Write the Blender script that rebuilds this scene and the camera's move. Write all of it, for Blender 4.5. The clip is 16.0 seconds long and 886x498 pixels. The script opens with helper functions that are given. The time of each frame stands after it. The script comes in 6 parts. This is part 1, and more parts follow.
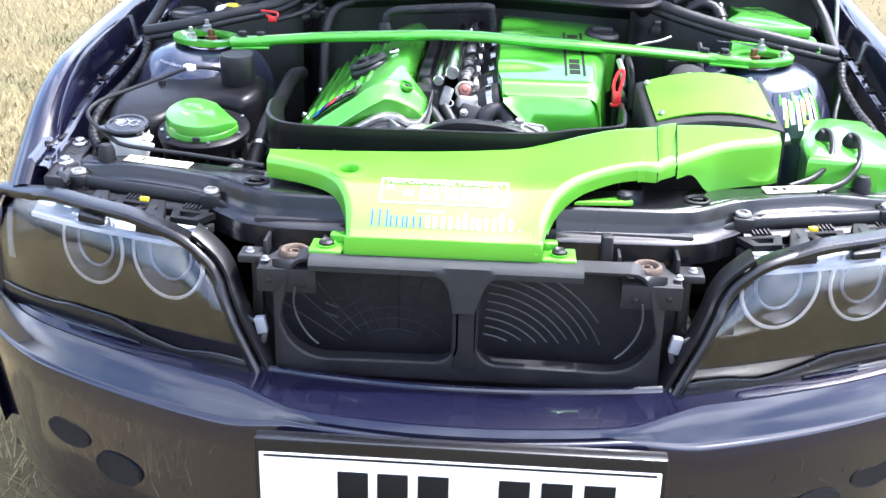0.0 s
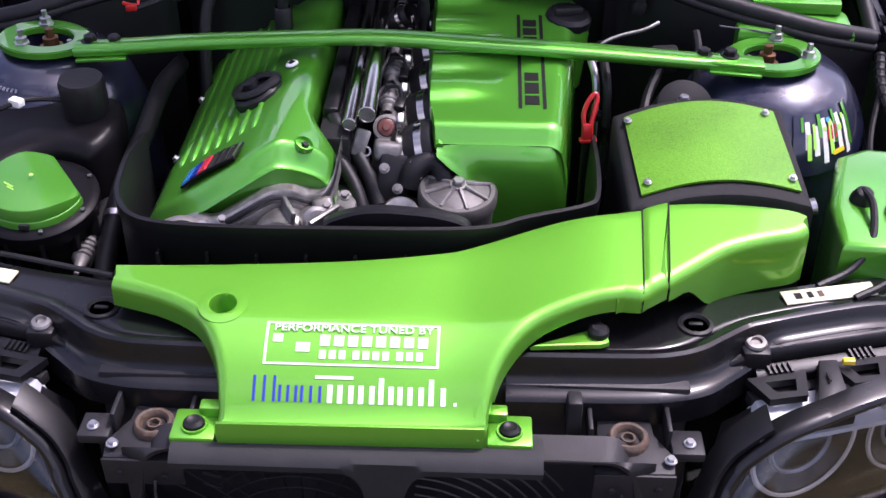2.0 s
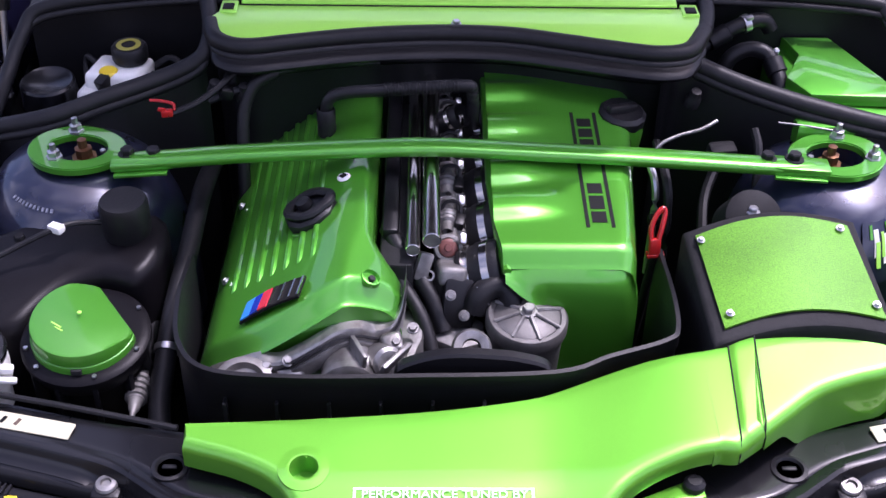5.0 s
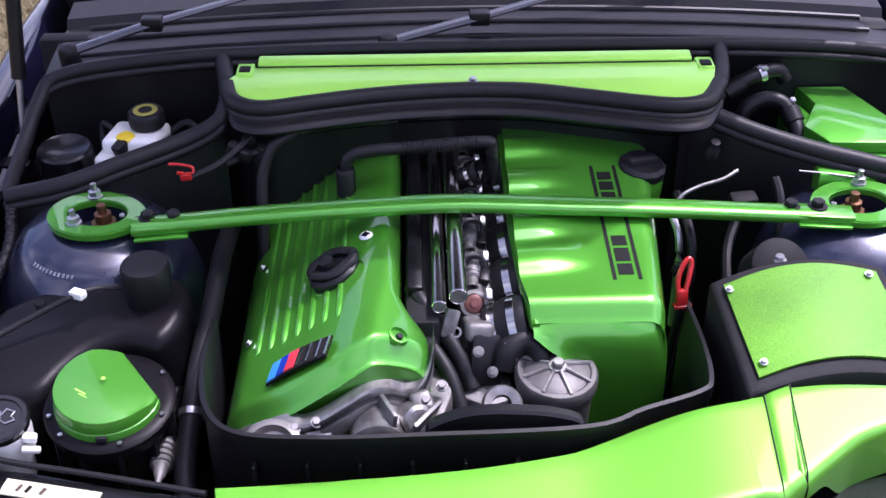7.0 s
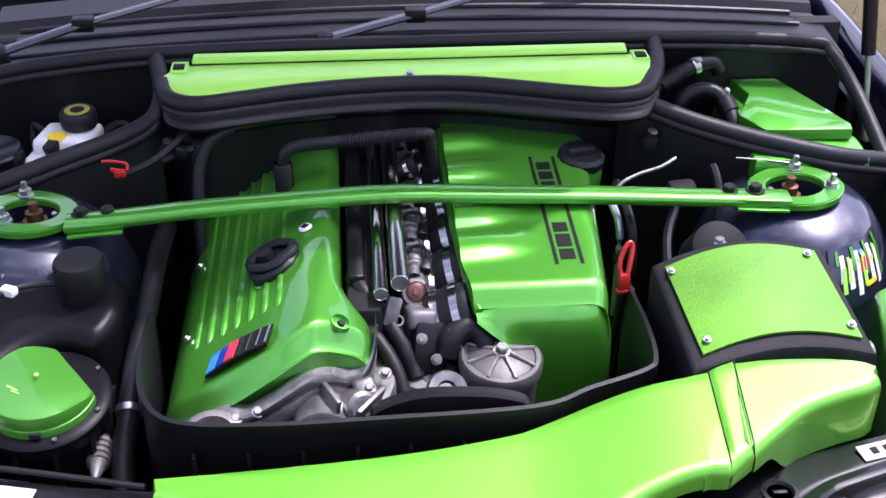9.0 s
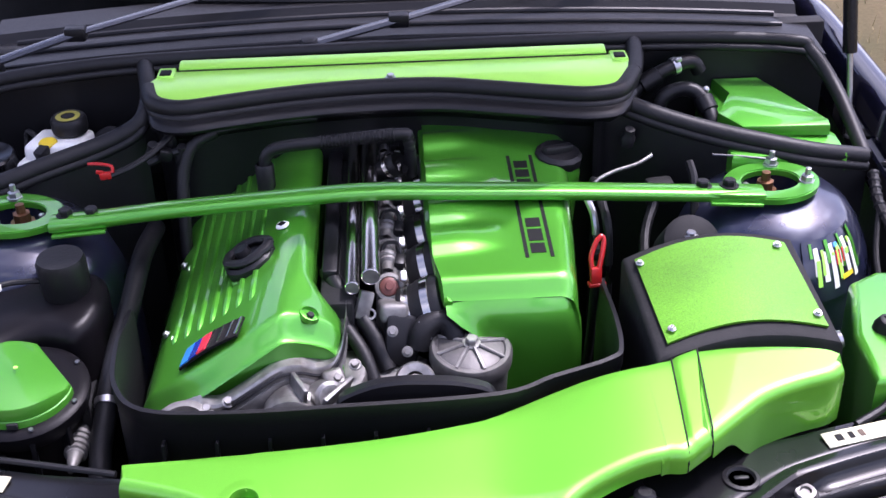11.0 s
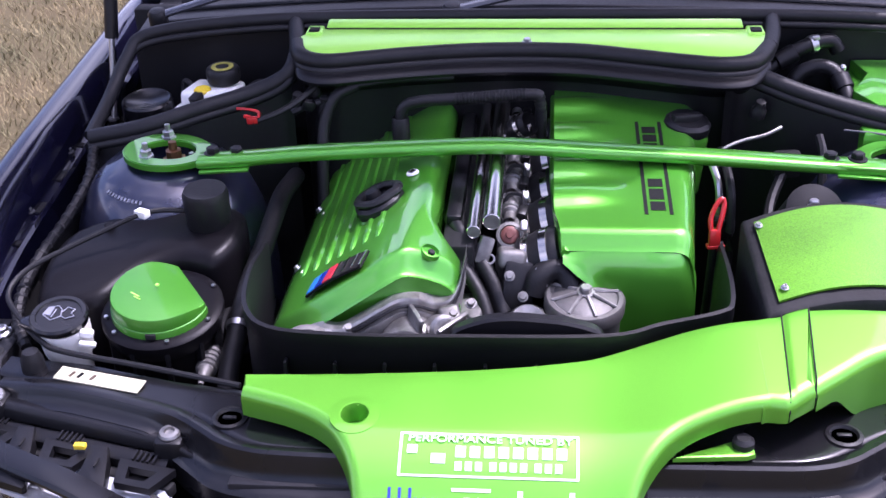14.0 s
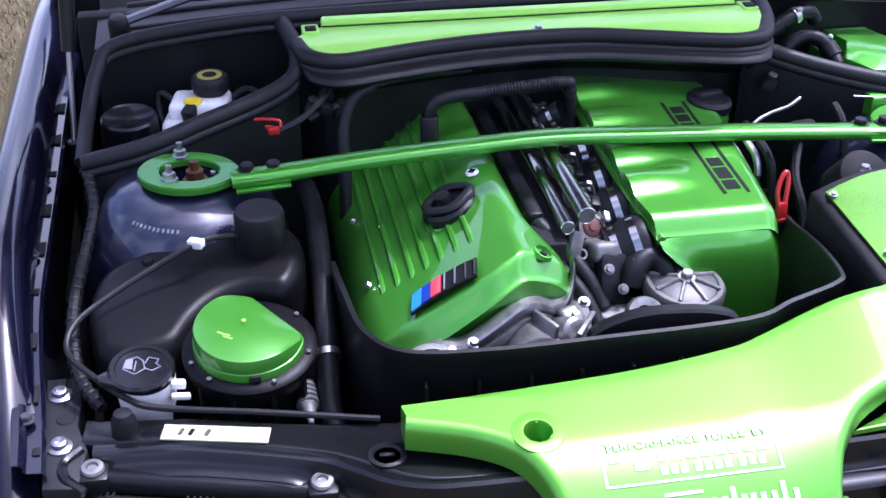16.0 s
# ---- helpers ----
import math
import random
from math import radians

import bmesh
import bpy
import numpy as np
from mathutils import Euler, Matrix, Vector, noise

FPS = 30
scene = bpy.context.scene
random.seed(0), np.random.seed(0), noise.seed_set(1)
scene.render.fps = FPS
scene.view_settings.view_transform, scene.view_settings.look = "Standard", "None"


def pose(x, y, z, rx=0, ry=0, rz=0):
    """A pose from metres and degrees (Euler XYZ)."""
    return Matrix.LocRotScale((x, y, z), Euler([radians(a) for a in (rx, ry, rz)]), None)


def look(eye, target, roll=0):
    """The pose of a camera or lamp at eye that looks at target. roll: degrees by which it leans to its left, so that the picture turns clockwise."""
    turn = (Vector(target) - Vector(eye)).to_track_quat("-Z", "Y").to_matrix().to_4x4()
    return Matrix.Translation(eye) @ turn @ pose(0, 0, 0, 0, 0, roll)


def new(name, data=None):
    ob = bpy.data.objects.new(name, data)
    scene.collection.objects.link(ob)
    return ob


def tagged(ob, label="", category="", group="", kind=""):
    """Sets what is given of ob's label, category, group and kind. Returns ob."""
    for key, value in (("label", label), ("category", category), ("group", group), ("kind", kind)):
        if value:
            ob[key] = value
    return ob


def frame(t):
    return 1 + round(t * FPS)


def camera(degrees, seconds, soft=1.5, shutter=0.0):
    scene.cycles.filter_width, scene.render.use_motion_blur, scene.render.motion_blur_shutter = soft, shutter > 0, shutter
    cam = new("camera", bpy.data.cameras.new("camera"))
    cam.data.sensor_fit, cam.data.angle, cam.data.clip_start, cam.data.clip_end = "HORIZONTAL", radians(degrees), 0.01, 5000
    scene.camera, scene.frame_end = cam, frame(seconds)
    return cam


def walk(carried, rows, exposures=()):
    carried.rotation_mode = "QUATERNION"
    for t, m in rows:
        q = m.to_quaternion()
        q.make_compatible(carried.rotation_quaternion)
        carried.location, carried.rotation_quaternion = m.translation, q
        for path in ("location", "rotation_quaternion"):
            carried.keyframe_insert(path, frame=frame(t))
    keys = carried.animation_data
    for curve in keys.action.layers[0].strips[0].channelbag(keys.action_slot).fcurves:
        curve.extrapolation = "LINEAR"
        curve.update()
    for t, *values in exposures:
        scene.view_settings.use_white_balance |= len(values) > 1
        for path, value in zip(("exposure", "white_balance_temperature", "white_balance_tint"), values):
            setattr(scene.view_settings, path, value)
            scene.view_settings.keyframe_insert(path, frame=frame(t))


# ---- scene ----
# The walk: one slow hand-held move round the open engine bay.
cam = camera(41.0, 16.0)
PATH = [
    (0, (0.056, -1.506, 1.342), (-0.058, 0.336, 0.57), 1.3),
    (0.5, (-0.002, -1.259, 1.385), (-0.028, 0.534, 0.5), 0.4),
    (1, (0.007, -1.09, 1.44), (0.051, 0.641, 0.439), 1.7),
    (1.5, (0.064, -0.95, 1.503), (0.048, 0.712, 0.391), 1.4),
    (2, (0.081, -0.889, 1.548), (0.029, 0.749, 0.403), 0.5),
    (2.5, (0.087, -0.854, 1.576), (0.032, 0.785, 0.432), 0.2),
    (3, (0.086, -0.836, 1.589), (-0.007, 0.793, 0.432), -0.2),
    (3.5, (0.077, -0.824, 1.608), (-0.011, 0.799, 0.442), 0.5),
    (4, (0.036, -0.792, 1.647), (-0.022, 0.806, 0.446), 0.5),
    (4.5, (-0.022, -0.76, 1.668), (-0.028, 0.841, 0.469), 0.5),
    (5, (-0.062, -0.733, 1.671), (-0.027, 0.871, 0.475), 1.1),
    (5.2, (-0.056, -0.73, 1.679), (-0.034, 0.874, 0.484), 0.5),
    (7.3, (-0.096, -0.729, 1.639), (-0.051, 0.942, 0.54), -0.5),
    (7.5, (-0.095, -0.729, 1.624), (-0.025, 0.923, 0.499), 0.0),
    (8, (-0.094, -0.73, 1.609), (0.022, 0.939, 0.513), -0.1),
    (8.5, (-0.101, -0.737, 1.599), (-0.026, 0.938, 0.507), -1.6),
    (9, (-0.096, -0.75, 1.597), (0.046, 0.947, 0.548), 0.3),
    (9.2, (-0.087, -0.755, 1.592), (0.089, 0.944, 0.552), 0.6),
    (11.3, (-0.013, -0.801, 1.57), (0.036, 0.925, 0.56), -1.4),
    (11.5, (-0.011, -0.806, 1.564), (0.026, 0.919, 0.552), -1.3),
    (12, (0.002, -0.82, 1.559), (0.039, 0.909, 0.554), -1.4),
    (12.5, (0.011, -0.835, 1.556), (0.006, 0.894, 0.55), -1.9),
    (13, (0.016, -0.848, 1.548), (-0.079, 0.875, 0.537), -2.2),
    (13.5, (0.021, -0.862, 1.54), (-0.106, 0.861, 0.532), -1.0),
    (14, (0.014, -0.878, 1.53), (-0.16, 0.857, 0.549), -1.9),
    (14.5, (-0.014, -0.877, 1.521), (-0.242, 0.824, 0.493), -3.5),
    (15, (-0.16, -0.883, 1.534), (-0.177, 0.839, 0.518), -0.4),
    (15.5, (-0.346, -0.879, 1.527), (-0.167, 0.843, 0.527), -0.7),
    (16, (-0.437, -0.784, 1.516), (-0.113, 0.916, 0.512), 0.5),
]
walk(cam, [(t, look(eye, target, roll)) for t, eye, target, roll in PATH],
     [(0.0, 2.72, 5600, 13), (0.5, 2.6, 5600, 14), (1.0, 2.05, 5850, 24), (1.5, 1.25, 5950, 30), (2.5, 0.95, 5850, 36), (5.0, 1.0, 5650, 36), (7.5, 1.22, 5600, 32), (9.0, 1.28, 5700, 28), (12.5, 1.38, 5650, 35),
      (14.5, 1.40, 5450, 38), (16.0, 1.28, 5200, 31)])


# ---- light ----
world = bpy.data.worlds.new("sky")
scene.world = world
world.use_nodes = True
wn = world.node_tree
sky = wn.nodes.new("ShaderNodeTexSky")
sky.sky_type = "NISHITA"
sky.sun_disc = False
sky.sun_elevation = radians(64.7)
sky.sun_rotation = radians(62)
sky.dust_density = 5.0
sky.air_density = 0.8
sky.ozone_density = 0.6
bg = wn.nodes["Background"]
bg.inputs["Strength"].default_value = 0.15
# broken white cloud over the blue
cloud = wn.nodes.new("ShaderNodeTexNoise")
cloud.inputs["Scale"].default_value = 2.6
cloud.inputs["Detail"].default_value = 7
cloud.inputs["Distortion"].default_value = 0.4
cover = wn.nodes.new("ShaderNodeMapRange")
cover.inputs["From Min"].default_value = 0.46
cover.inputs["From Max"].default_value = 0.66
wn.links.new(cloud.outputs["Fac"], cover.inputs["Value"])
clear = wn.nodes.new("ShaderNodeHueSaturation")
clear.inputs["Value"].default_value = 0.80
white = wn.nodes.new("ShaderNodeHueSaturation")
white.inputs["Saturation"].default_value = 0.12
white.inputs["Value"].default_value = 1.9
sky_mix = wn.nodes.new("ShaderNodeMix")
sky_mix.data_type = "RGBA"
for node, slot in ((clear, "A"), (white, "B")):
    wn.links.new(sky.outputs["Color"], node.inputs["Color"])
    wn.links.new(node.outputs["Color"], sky_mix.inputs[slot])
wn.links.new(cover.outputs["Result"], sky_mix.inputs["Factor"])
wn.links.new(sky_mix.outputs["Result"], bg.inputs["Color"])
sun = bpy.data.lights.new("sun", "SUN")
sun.energy = 2.2
sun.angle = radians(0.6)
sun.color = (1.0, 0.95, 0.86)
sun_ob = new("sun", sun)
sun_ob.matrix_world = look((1.55, 0.90, 3.8), (0, 0, 0))

# ---- materials ----


def material(name, base, rough=0.5, metal=0.0, coat=0.0, coat_rough=0.06, vary=0.15, scale=40.0, bump=0.0, bump_scale=300.0,
             rough_vary=0.1, second=None, second_scale=6.0, second_amount=0.5, spec=0.5):
    """A surface with grain and wear: fine noise shifts the colour, a broad one blends in a second colour."""
    m = bpy.data.materials.new(name)
    m.use_nodes = True
    nt = m.node_tree
    b = nt.nodes["Principled BSDF"]
    tc = nt.nodes.new("ShaderNodeTexCoord")
    n1 = nt.nodes.new("ShaderNodeTexNoise")
    n1.inputs["Scale"].default_value = scale
    n1.inputs["Detail"].default_value = 5
    nt.links.new(tc.outputs["Object"], n1.inputs["Vector"])
    n2 = nt.nodes.new("ShaderNodeTexNoise")
    n2.inputs["Scale"].default_value = second_scale
    n2.inputs["Detail"].default_value = 4
    nt.links.new(tc.outputs["Object"], n2.inputs["Vector"])
    mix = nt.nodes.new("ShaderNodeMix")
    mix.data_type = "RGBA"
    mix.inputs["A"].default_value = (*base, 1)
    mix.inputs["B"].default_value = (*(second or [c * (1 - vary) for c in base]), 1)
    ramp = nt.nodes.new("ShaderNodeMapRange")
    ramp.inputs["From Min"].default_value = 0.4
    ramp.inputs["From Max"].default_value = 0.7
    ramp.inputs["To Max"].default_value = second_amount
    nt.links.new(n2.outputs["Fac"], ramp.inputs["Value"])
    nt.links.new(ramp.outputs["Result"], mix.inputs["Factor"])
    hsv = nt.nodes.new("ShaderNodeHueSaturation")
    val = nt.nodes.new("ShaderNodeMapRange")
    val.inputs["To Min"].default_value = 1 - vary
    val.inputs["To Max"].default_value = 1 + vary
    nt.links.new(n1.outputs["Fac"], val.inputs["Value"])
    nt.links.new(val.outputs["Result"], hsv.inputs["Value"])
    nt.links.new(mix.outputs["Result"], hsv.inputs["Color"])
    nt.links.new(hsv.outputs["Color"], b.inputs["Base Color"])
    rr = nt.nodes.new("ShaderNodeMapRange")
    rr.inputs["To Min"].default_value = max(0.02, rough - rough_vary)
    rr.inputs["To Max"].default_value = min(1.0, rough + rough_vary)
    nt.links.new(n2.outputs["Fac"], rr.inputs["Value"])
    nt.links.new(rr.outputs["Result"], b.inputs["Roughness"])
    b.inputs["Metallic"].default_value = metal
    b.inputs["Coat Weight"].default_value = coat
    b.inputs["Coat Roughness"].default_value = coat_rough
    b.inputs["Specular IOR Level"].default_value = spec
    if bump:
        n3 = nt.nodes.new("ShaderNodeTexNoise")
        n3.inputs["Scale"].default_value = bump_scale
        n3.inputs["Detail"].default_value = 3
        nt.links.new(tc.outputs["Object"], n3.inputs["Vector"])
        bp = nt.nodes.new("ShaderNodeBump")
        bp.inputs["Strength"].default_value = bump
        bp.inputs["Distance"].default_value = 0.002
        nt.links.new(n3.outputs["Fac"], bp.inputs["Height"])
        nt.links.new(bp.outputs["Normal"], b.inputs["Normal"])
    return m


GREEN = material("green_metallic_paint", (0.120, 0.42, 0.024), 0.44, 0.6, 0.8, 0.04, 0.12, 1500, second=(0.132, 0.45, 0.026), second_amount=0.6)
# engine and brace green, darker than the duct's with bonnet shade mixed in
GREEN_DEEP = material("deep_shaded_green_paint", (0.080, 0.36, 0.022), 0.36, 0.6, 1.0, 0.03, 0.12, 1500, second=(0.085, 0.40, 0.03), second_amount=0.6)
GREEN_FLAKE = material("coarse_green_flake_paint", (0.084, 0.262, 0.008), 0.5, 0.25, 0.2, 0.25, 0.85, 650, 0.3, 700, spec=0.3)
# filter cover green raised: sun and sky brightness sits in its colour
GREEN_PALE = material("brightened_green_plastic", (0.40, 0.86, 0.10), 0.4, 0.1, 0.5, 0.15, 0.08, 900)
# lid green kept darker than the rest: dimmer light put into its colour
GREEN_LID = material("toned_down_green_lid", (0.050, 0.235, 0.014), 0.40, 0.25, 0.6, 0.08, 0.12, 1200, second=(0.056, 0.26, 0.016), second_amount=0.5)
BODY = material("navy_black_car_paint", (0.004, 0.004, 0.013), 0.22, 0.0, 1.0, 0.03, 0.25, 1500, spec=0.2)
BODY.node_tree.nodes["Principled BSDF"].inputs["Coat IOR"].default_value = 1.5
TOWER = material("dusty_navy_paint", (0.013, 0.016, 0.040), 0.30, 0.35, 1.0, 0.06, 0.25, 60, second=(0.050, 0.052, 0.066), second_scale=26, second_amount=0.35)
PLASTIC = material("black_plastic", (0.0055, 0.0055, 0.0065), 0.38, 0, 0, 0.1, 0.25, 120, 0.15, 700, second=(0.010, 0.0095, 0.0105), spec=0.3)
TANKPLASTIC = material("moulded_black_tank_plastic", (0.0055, 0.005, 0.006), 0.36, 0, 0, 0.1, 0.2, 90, 0.12, 500, second=(0.009, 0.0085, 0.0095), spec=0.13)
DUSTY = material("dusty_black_plastic", (0.014, 0.014, 0.016), 0.48, 0, 0, 0.1, 0.3, 60, 0.2, 500, second=(0.030, 0.029, 0.030), second_scale=18, spec=0.25)
SHINY = material("glossy_black_plastic", (0.005, 0.005, 0.006), 0.28, 0, 0.30, 0.14, 0.2, 80, second=(0.009, 0.009, 0.010), spec=0.3)
RUBBER = material("black_rubber", (0.008, 0.008, 0.009), 0.47, 0, 0, 0.1, 0.25, 90, 0.2, 260, second=(0.016, 0.0155, 0.0165), spec=0.3)
DARK = material("matt_near_black", (0.018, 0.018, 0.0185), 0.65, 0, 0, 0.1, 0.4, 30, 0.3, 120, spec=0.12)
PLUGRED = material("dull_red_plug", (0.13, 0.045, 0.035), 0.5, 0.2, vary=0.2)
CAST = material("dull_cast_alloy", (0.24, 0.235, 0.225), 0.55, 0.6, 0, 0.1, 0.3, 160, 0.15, 500, second=(0.07, 0.066, 0.06), second_scale=30, second_amount=0.7)
CAPALLOY = material("weathered_cap_alloy", (0.115, 0.112, 0.108), 0.5, 0.5, 0, 0.1, 0.3, 160, 0.15, 500, second=(0.06, 0.057, 0.052), second_scale=30, second_amount=0.6)
ALU = material("cast_aluminium", (0.30, 0.295, 0.285), 0.42, 0.8, 0, 0.1, 0.35, 110, 0.12, 500, second=(0.085, 0.08, 0.07), second_scale=32, second_amount=0.85)
CHROME = material("polished_steel", (0.50, 0.48, 0.45), 0.18, 1.0, 0, 0.1, 0.08, 40, rough_vary=0.06)
# two grille plastics made lighter, veiling haze put into their colour
MOULD = material("matt_grey_moulding", (0.023, 0.024, 0.025), 0.6, 0, 0, 0.1, 0.2, 60, 0.1, 400, second=(0.032, 0.032, 0.033), second_scale=14, spec=0.18)
GREYPLASTIC = material("lightened_black_plastic", (0.032, 0.033, 0.036), 0.42, 0, 0, 0.1, 0.25, 60, 0.1, 400, second=(0.05, 0.05, 0.052), second_scale=12)
ARM = material("worn_wiper_paint", (0.05, 0.052, 0.06), 0.25, 0.2, 0.6, 0.1, 0.2, 60)
ZINC = material("zinc_plated_steel", (0.55, 0.55, 0.56), 0.3, 0.95, 0, 0.1, 0.2, 150)
BRASS = material("brown_anodised_nut", (0.20, 0.10, 0.05), 0.35, 0.8, 0, 0.1, 0.3, 90)
RUST = material("rusty_rubber_bush", (0.075, 0.048, 0.032), 0.75, 0.1, 0, 0.1, 0.5, 160, 0.4, 300, second=(0.11, 0.09, 0.07), second_scale=60)
WHITE = material("white_vinyl", (0.75, 0.75, 0.73), 0.45, vary=0.04)
PALE = material("faded_paper_label", (0.52, 0.50, 0.34), 0.5, vary=0.1, scale=90)
BLACKINK = material("black_print", (0.008, 0.008, 0.008), 0.7, vary=0.1, spec=0.15)
BLUEINK = material("blue_vinyl", (0.02, 0.035, 0.30), 0.4, vary=0.08)
LIGHTBLUE = material("light_blue_enamel", (0.06, 0.34, 0.80), 0.2, coat=1.0, vary=0.05)
DEEPBLUE = material("dark_blue_enamel", (0.02, 0.05, 0.36), 0.2, coat=1.0, vary=0.05)
REDENAMEL = material("red_enamel", (0.70, 0.05, 0.07), 0.2, coat=1.0, vary=0.05)
RED = material("red_plastic", (0.42, 0.014, 0.012), 0.35, vary=0.08)
YELLOW = material("yellow_plastic", (0.75, 0.55, 0.02), 0.4, vary=0.08)
NATURAL = material("translucent_white_plastic", (0.80, 0.80, 0.76), 0.45, vary=0.08, second=(0.45, 0.44, 0.38), second_scale=18)
PLATE = material("reflective_white_plate", (0.78, 0.78, 0.77), 0.35, coat=0.4, vary=0.03)
SILVERED = material("silvered_lamp_plastic", (0.26, 0.27, 0.31), 0.3, 0.2, 0, 0.1, 0.1, 60)
LAMPBACK = material("pale_lamp_back_plastic", (0.48, 0.50, 0.54), 0.4, 0.0, 0, 0.1, 0.1, 60, second=(0.36, 0.37, 0.40), second_scale=20)
RINGPLASTIC = material("milky_ring_plastic", (0.55, 0.52, 0.49), 0.35, coat=0.5, vary=0.1)
SMOKED = material("smoked_lamp_cover", (0.009, 0.008, 0.0075), 0.12, 0, 0.3, 0.03, 0.2, 30, spec=0.3)
GRASS = material("dry_grass_ground", (0.095, 0.076, 0.040), 0.95, vary=0.35, scale=60, bump=0.8, bump_scale=40, second=(0.055, 0.055, 0.027), second_scale=1.5, second_amount=0.7, spec=0.1)
BLADE = material("dry_grass_blade", (0.23, 0.190, 0.098), 0.8, vary=0.4, scale=20, second=(0.125, 0.13, 0.07), second_scale=2, second_amount=0.9, spec=0.15)


def glass(name, tint, rough=0.02):
    m = bpy.data.materials.new(name)
    m.use_nodes = True
    b = m.node_tree.nodes["Principled BSDF"]
    b.inputs["Base Color"].default_value = (*tint, 1)
    b.inputs["Roughness"].default_value = rough
    b.inputs["Transmission Weight"].default_value = 1.0
    b.inputs["IOR"].default_value = 1.5
    return m


LENS = glass("clear_lamp_lens", (0.9, 0.92, 0.95))
SCREEN = glass("dark_windscreen_glass", (0.05, 0.06, 0.065))

# ---- shape helpers ----


def part(name, bm, mat, parent=None, label="", sharp=38):
    """Links a bmesh as one mesh object, under a thing or a part."""
    me = bpy.data.meshes.new(name)
    bmesh.ops.remove_doubles(bm, verts=bm.verts, dist=1e-5)
    bmesh.ops.recalc_face_normals(bm, faces=bm.faces)
    bm.to_mesh(me)
    bm.free()
    me.materials.append(mat)
    me.polygons.foreach_set("use_smooth", [True] * len(me.polygons))
    me.set_sharp_from_angle(angle=radians(sharp))
    ob = new(name, me)
    if parent:
        ob.parent = parent
        ob.matrix_parent_inverse = parent.matrix_basis.inverted()
    if label:
        tagged(ob, label)
    return ob


def thing(name, label, category, at=(0, 0, 0), group="", kind=""):
    ob = new(name)
    ob.empty_display_size = 0.02
    ob.matrix_basis = pose(*at)
    return tagged(ob, label, category, group, kind)


def spline(points, n=8, closed=False):
    """A smooth curve through the points."""
    p = [Vector(q) for q in points]
    out = []
    k = len(p)
    for i in range(k if closed else k - 1):
        a, b = p[i], p[(i + 1) % k]
        p0 = p[(i - 1) % k] if closed or i else a * 2 - b
        p3 = p[(i + 2) % k] if closed or i + 2 < k else b * 2 - a
        for j in range(n):
            t = j / n
            out.append(0.5 * (2 * a + (b - p0) * t + (2 * p0 - 5 * a + 4 * b - p3) * t * t + (3 * a - p0 - 3 * b + p3) * t ** 3))
    if not closed:
        out.append(p[-1])
    return out


def add_tube(bm, path, r, seg=10, r2=None, cap=True, flat=1.0):
    """A pipe along a path; r2 is the far end's radius, flat squashes it upwards."""
    path = [Vector(q) for q in path]
    rings = []
    up = Vector((0, 0, 1))
    for i, q in enumerate(path):
        d = (path[min(i + 1, len(path) - 1)] - path[max(i - 1, 0)]).normalized()
        u = up - d * up.dot(d)
        if u.length < 0.1:
            u = Vector((0, 1, 0)) - d * d.y
        u.normalize()
        v = d.cross(u)
        rr = r if r2 is None else r + (r2 - r) * i / max(1, len(path) - 1)
        rings.append([bm.verts.new(q + rr * (math.cos(a) * v + math.sin(a) * u * flat)) for a in (2 * math.pi * s / seg for s in range(seg))])
    for a, b in zip(rings, rings[1:]):
        for s in range(seg):
            bm.faces.new((a[s], a[(s + 1) % seg], b[(s + 1) % seg], b[s]))
    if cap:
        bm.faces.new(rings[0])
        bm.faces.new(rings[-1])
    return bm


def tube(path, r, seg=10, smooth=0, **kw):
    return add_tube(bmesh.new(), spline(path, smooth) if smooth else path, r, seg, **kw)


def add_lathe(bm, profile, at, axis=(0, 0, 1), seg=28):
    """Turns a profile of (radius, height) round an axis."""
    q = Vector((0, 0, 1)).rotation_difference(Vector(axis).normalized()).to_matrix()
    at = Vector(at)
    rings = []
    for r, h in profile:
        if r < 1e-5:
            rings.append([bm.verts.new(at + q @ Vector((0, 0, h)))])
        else:
            rings.append([bm.verts.new(at + q @ Vector((r * math.cos(a), r * math.sin(a), h))) for a in (2 * math.pi * s / seg for s in range(seg))])
    for a, b in zip(rings, rings[1:]):
        for s in range(seg):
            t = (s + 1) % seg
            if len(a) == 1 and len(b) > 1:
                bm.faces.new((a[0], b[s], b[t]))
            elif len(b) == 1 and len(a) > 1:
                bm.faces.new((a[s], a[t], b[0]))
            elif len(a) > 1:
                bm.faces.new((a[s], a[t], b[t], b[s]))
    return bm


def lathe(profile, at, axis=(0, 0, 1), seg=28):
    return add_lathe(bmesh.new(), profile, at, axis, seg)


def disc_profile(r, h, b=0.002):
    return [(0, 0), (r, 0), (r, h - b), (r - b, h), (0, h)]


def add_box(bm, centre, size, bevel=0.002, turn=(0, 0, 0), seg=2):
    t = bmesh.new()
    bmesh.ops.create_cube(t, size=1.0)
    for v in t.verts:
        v.co = Vector((v.co.x * size[0], v.co.y * size[1], v.co.z * size[2]))
    if bevel:
        bmesh.ops.bevel(t, geom=t.edges[:], offset=bevel, segments=seg, affect="EDGES", profile=0.5)
    t.transform(pose(*centre, *turn))
    return merge(bm, t)


def merge(bm, other):
    me = bpy.data.meshes.new("scratch")
    other.to_mesh(me)
    other.free()
    bm.from_mesh(me)
    bpy.data.meshes.remove(me)
    return bm


def box(centre, size, bevel=0.002, turn=(0, 0, 0), seg=2):
    return add_box(bmesh.new(), centre, size, bevel, turn, seg)


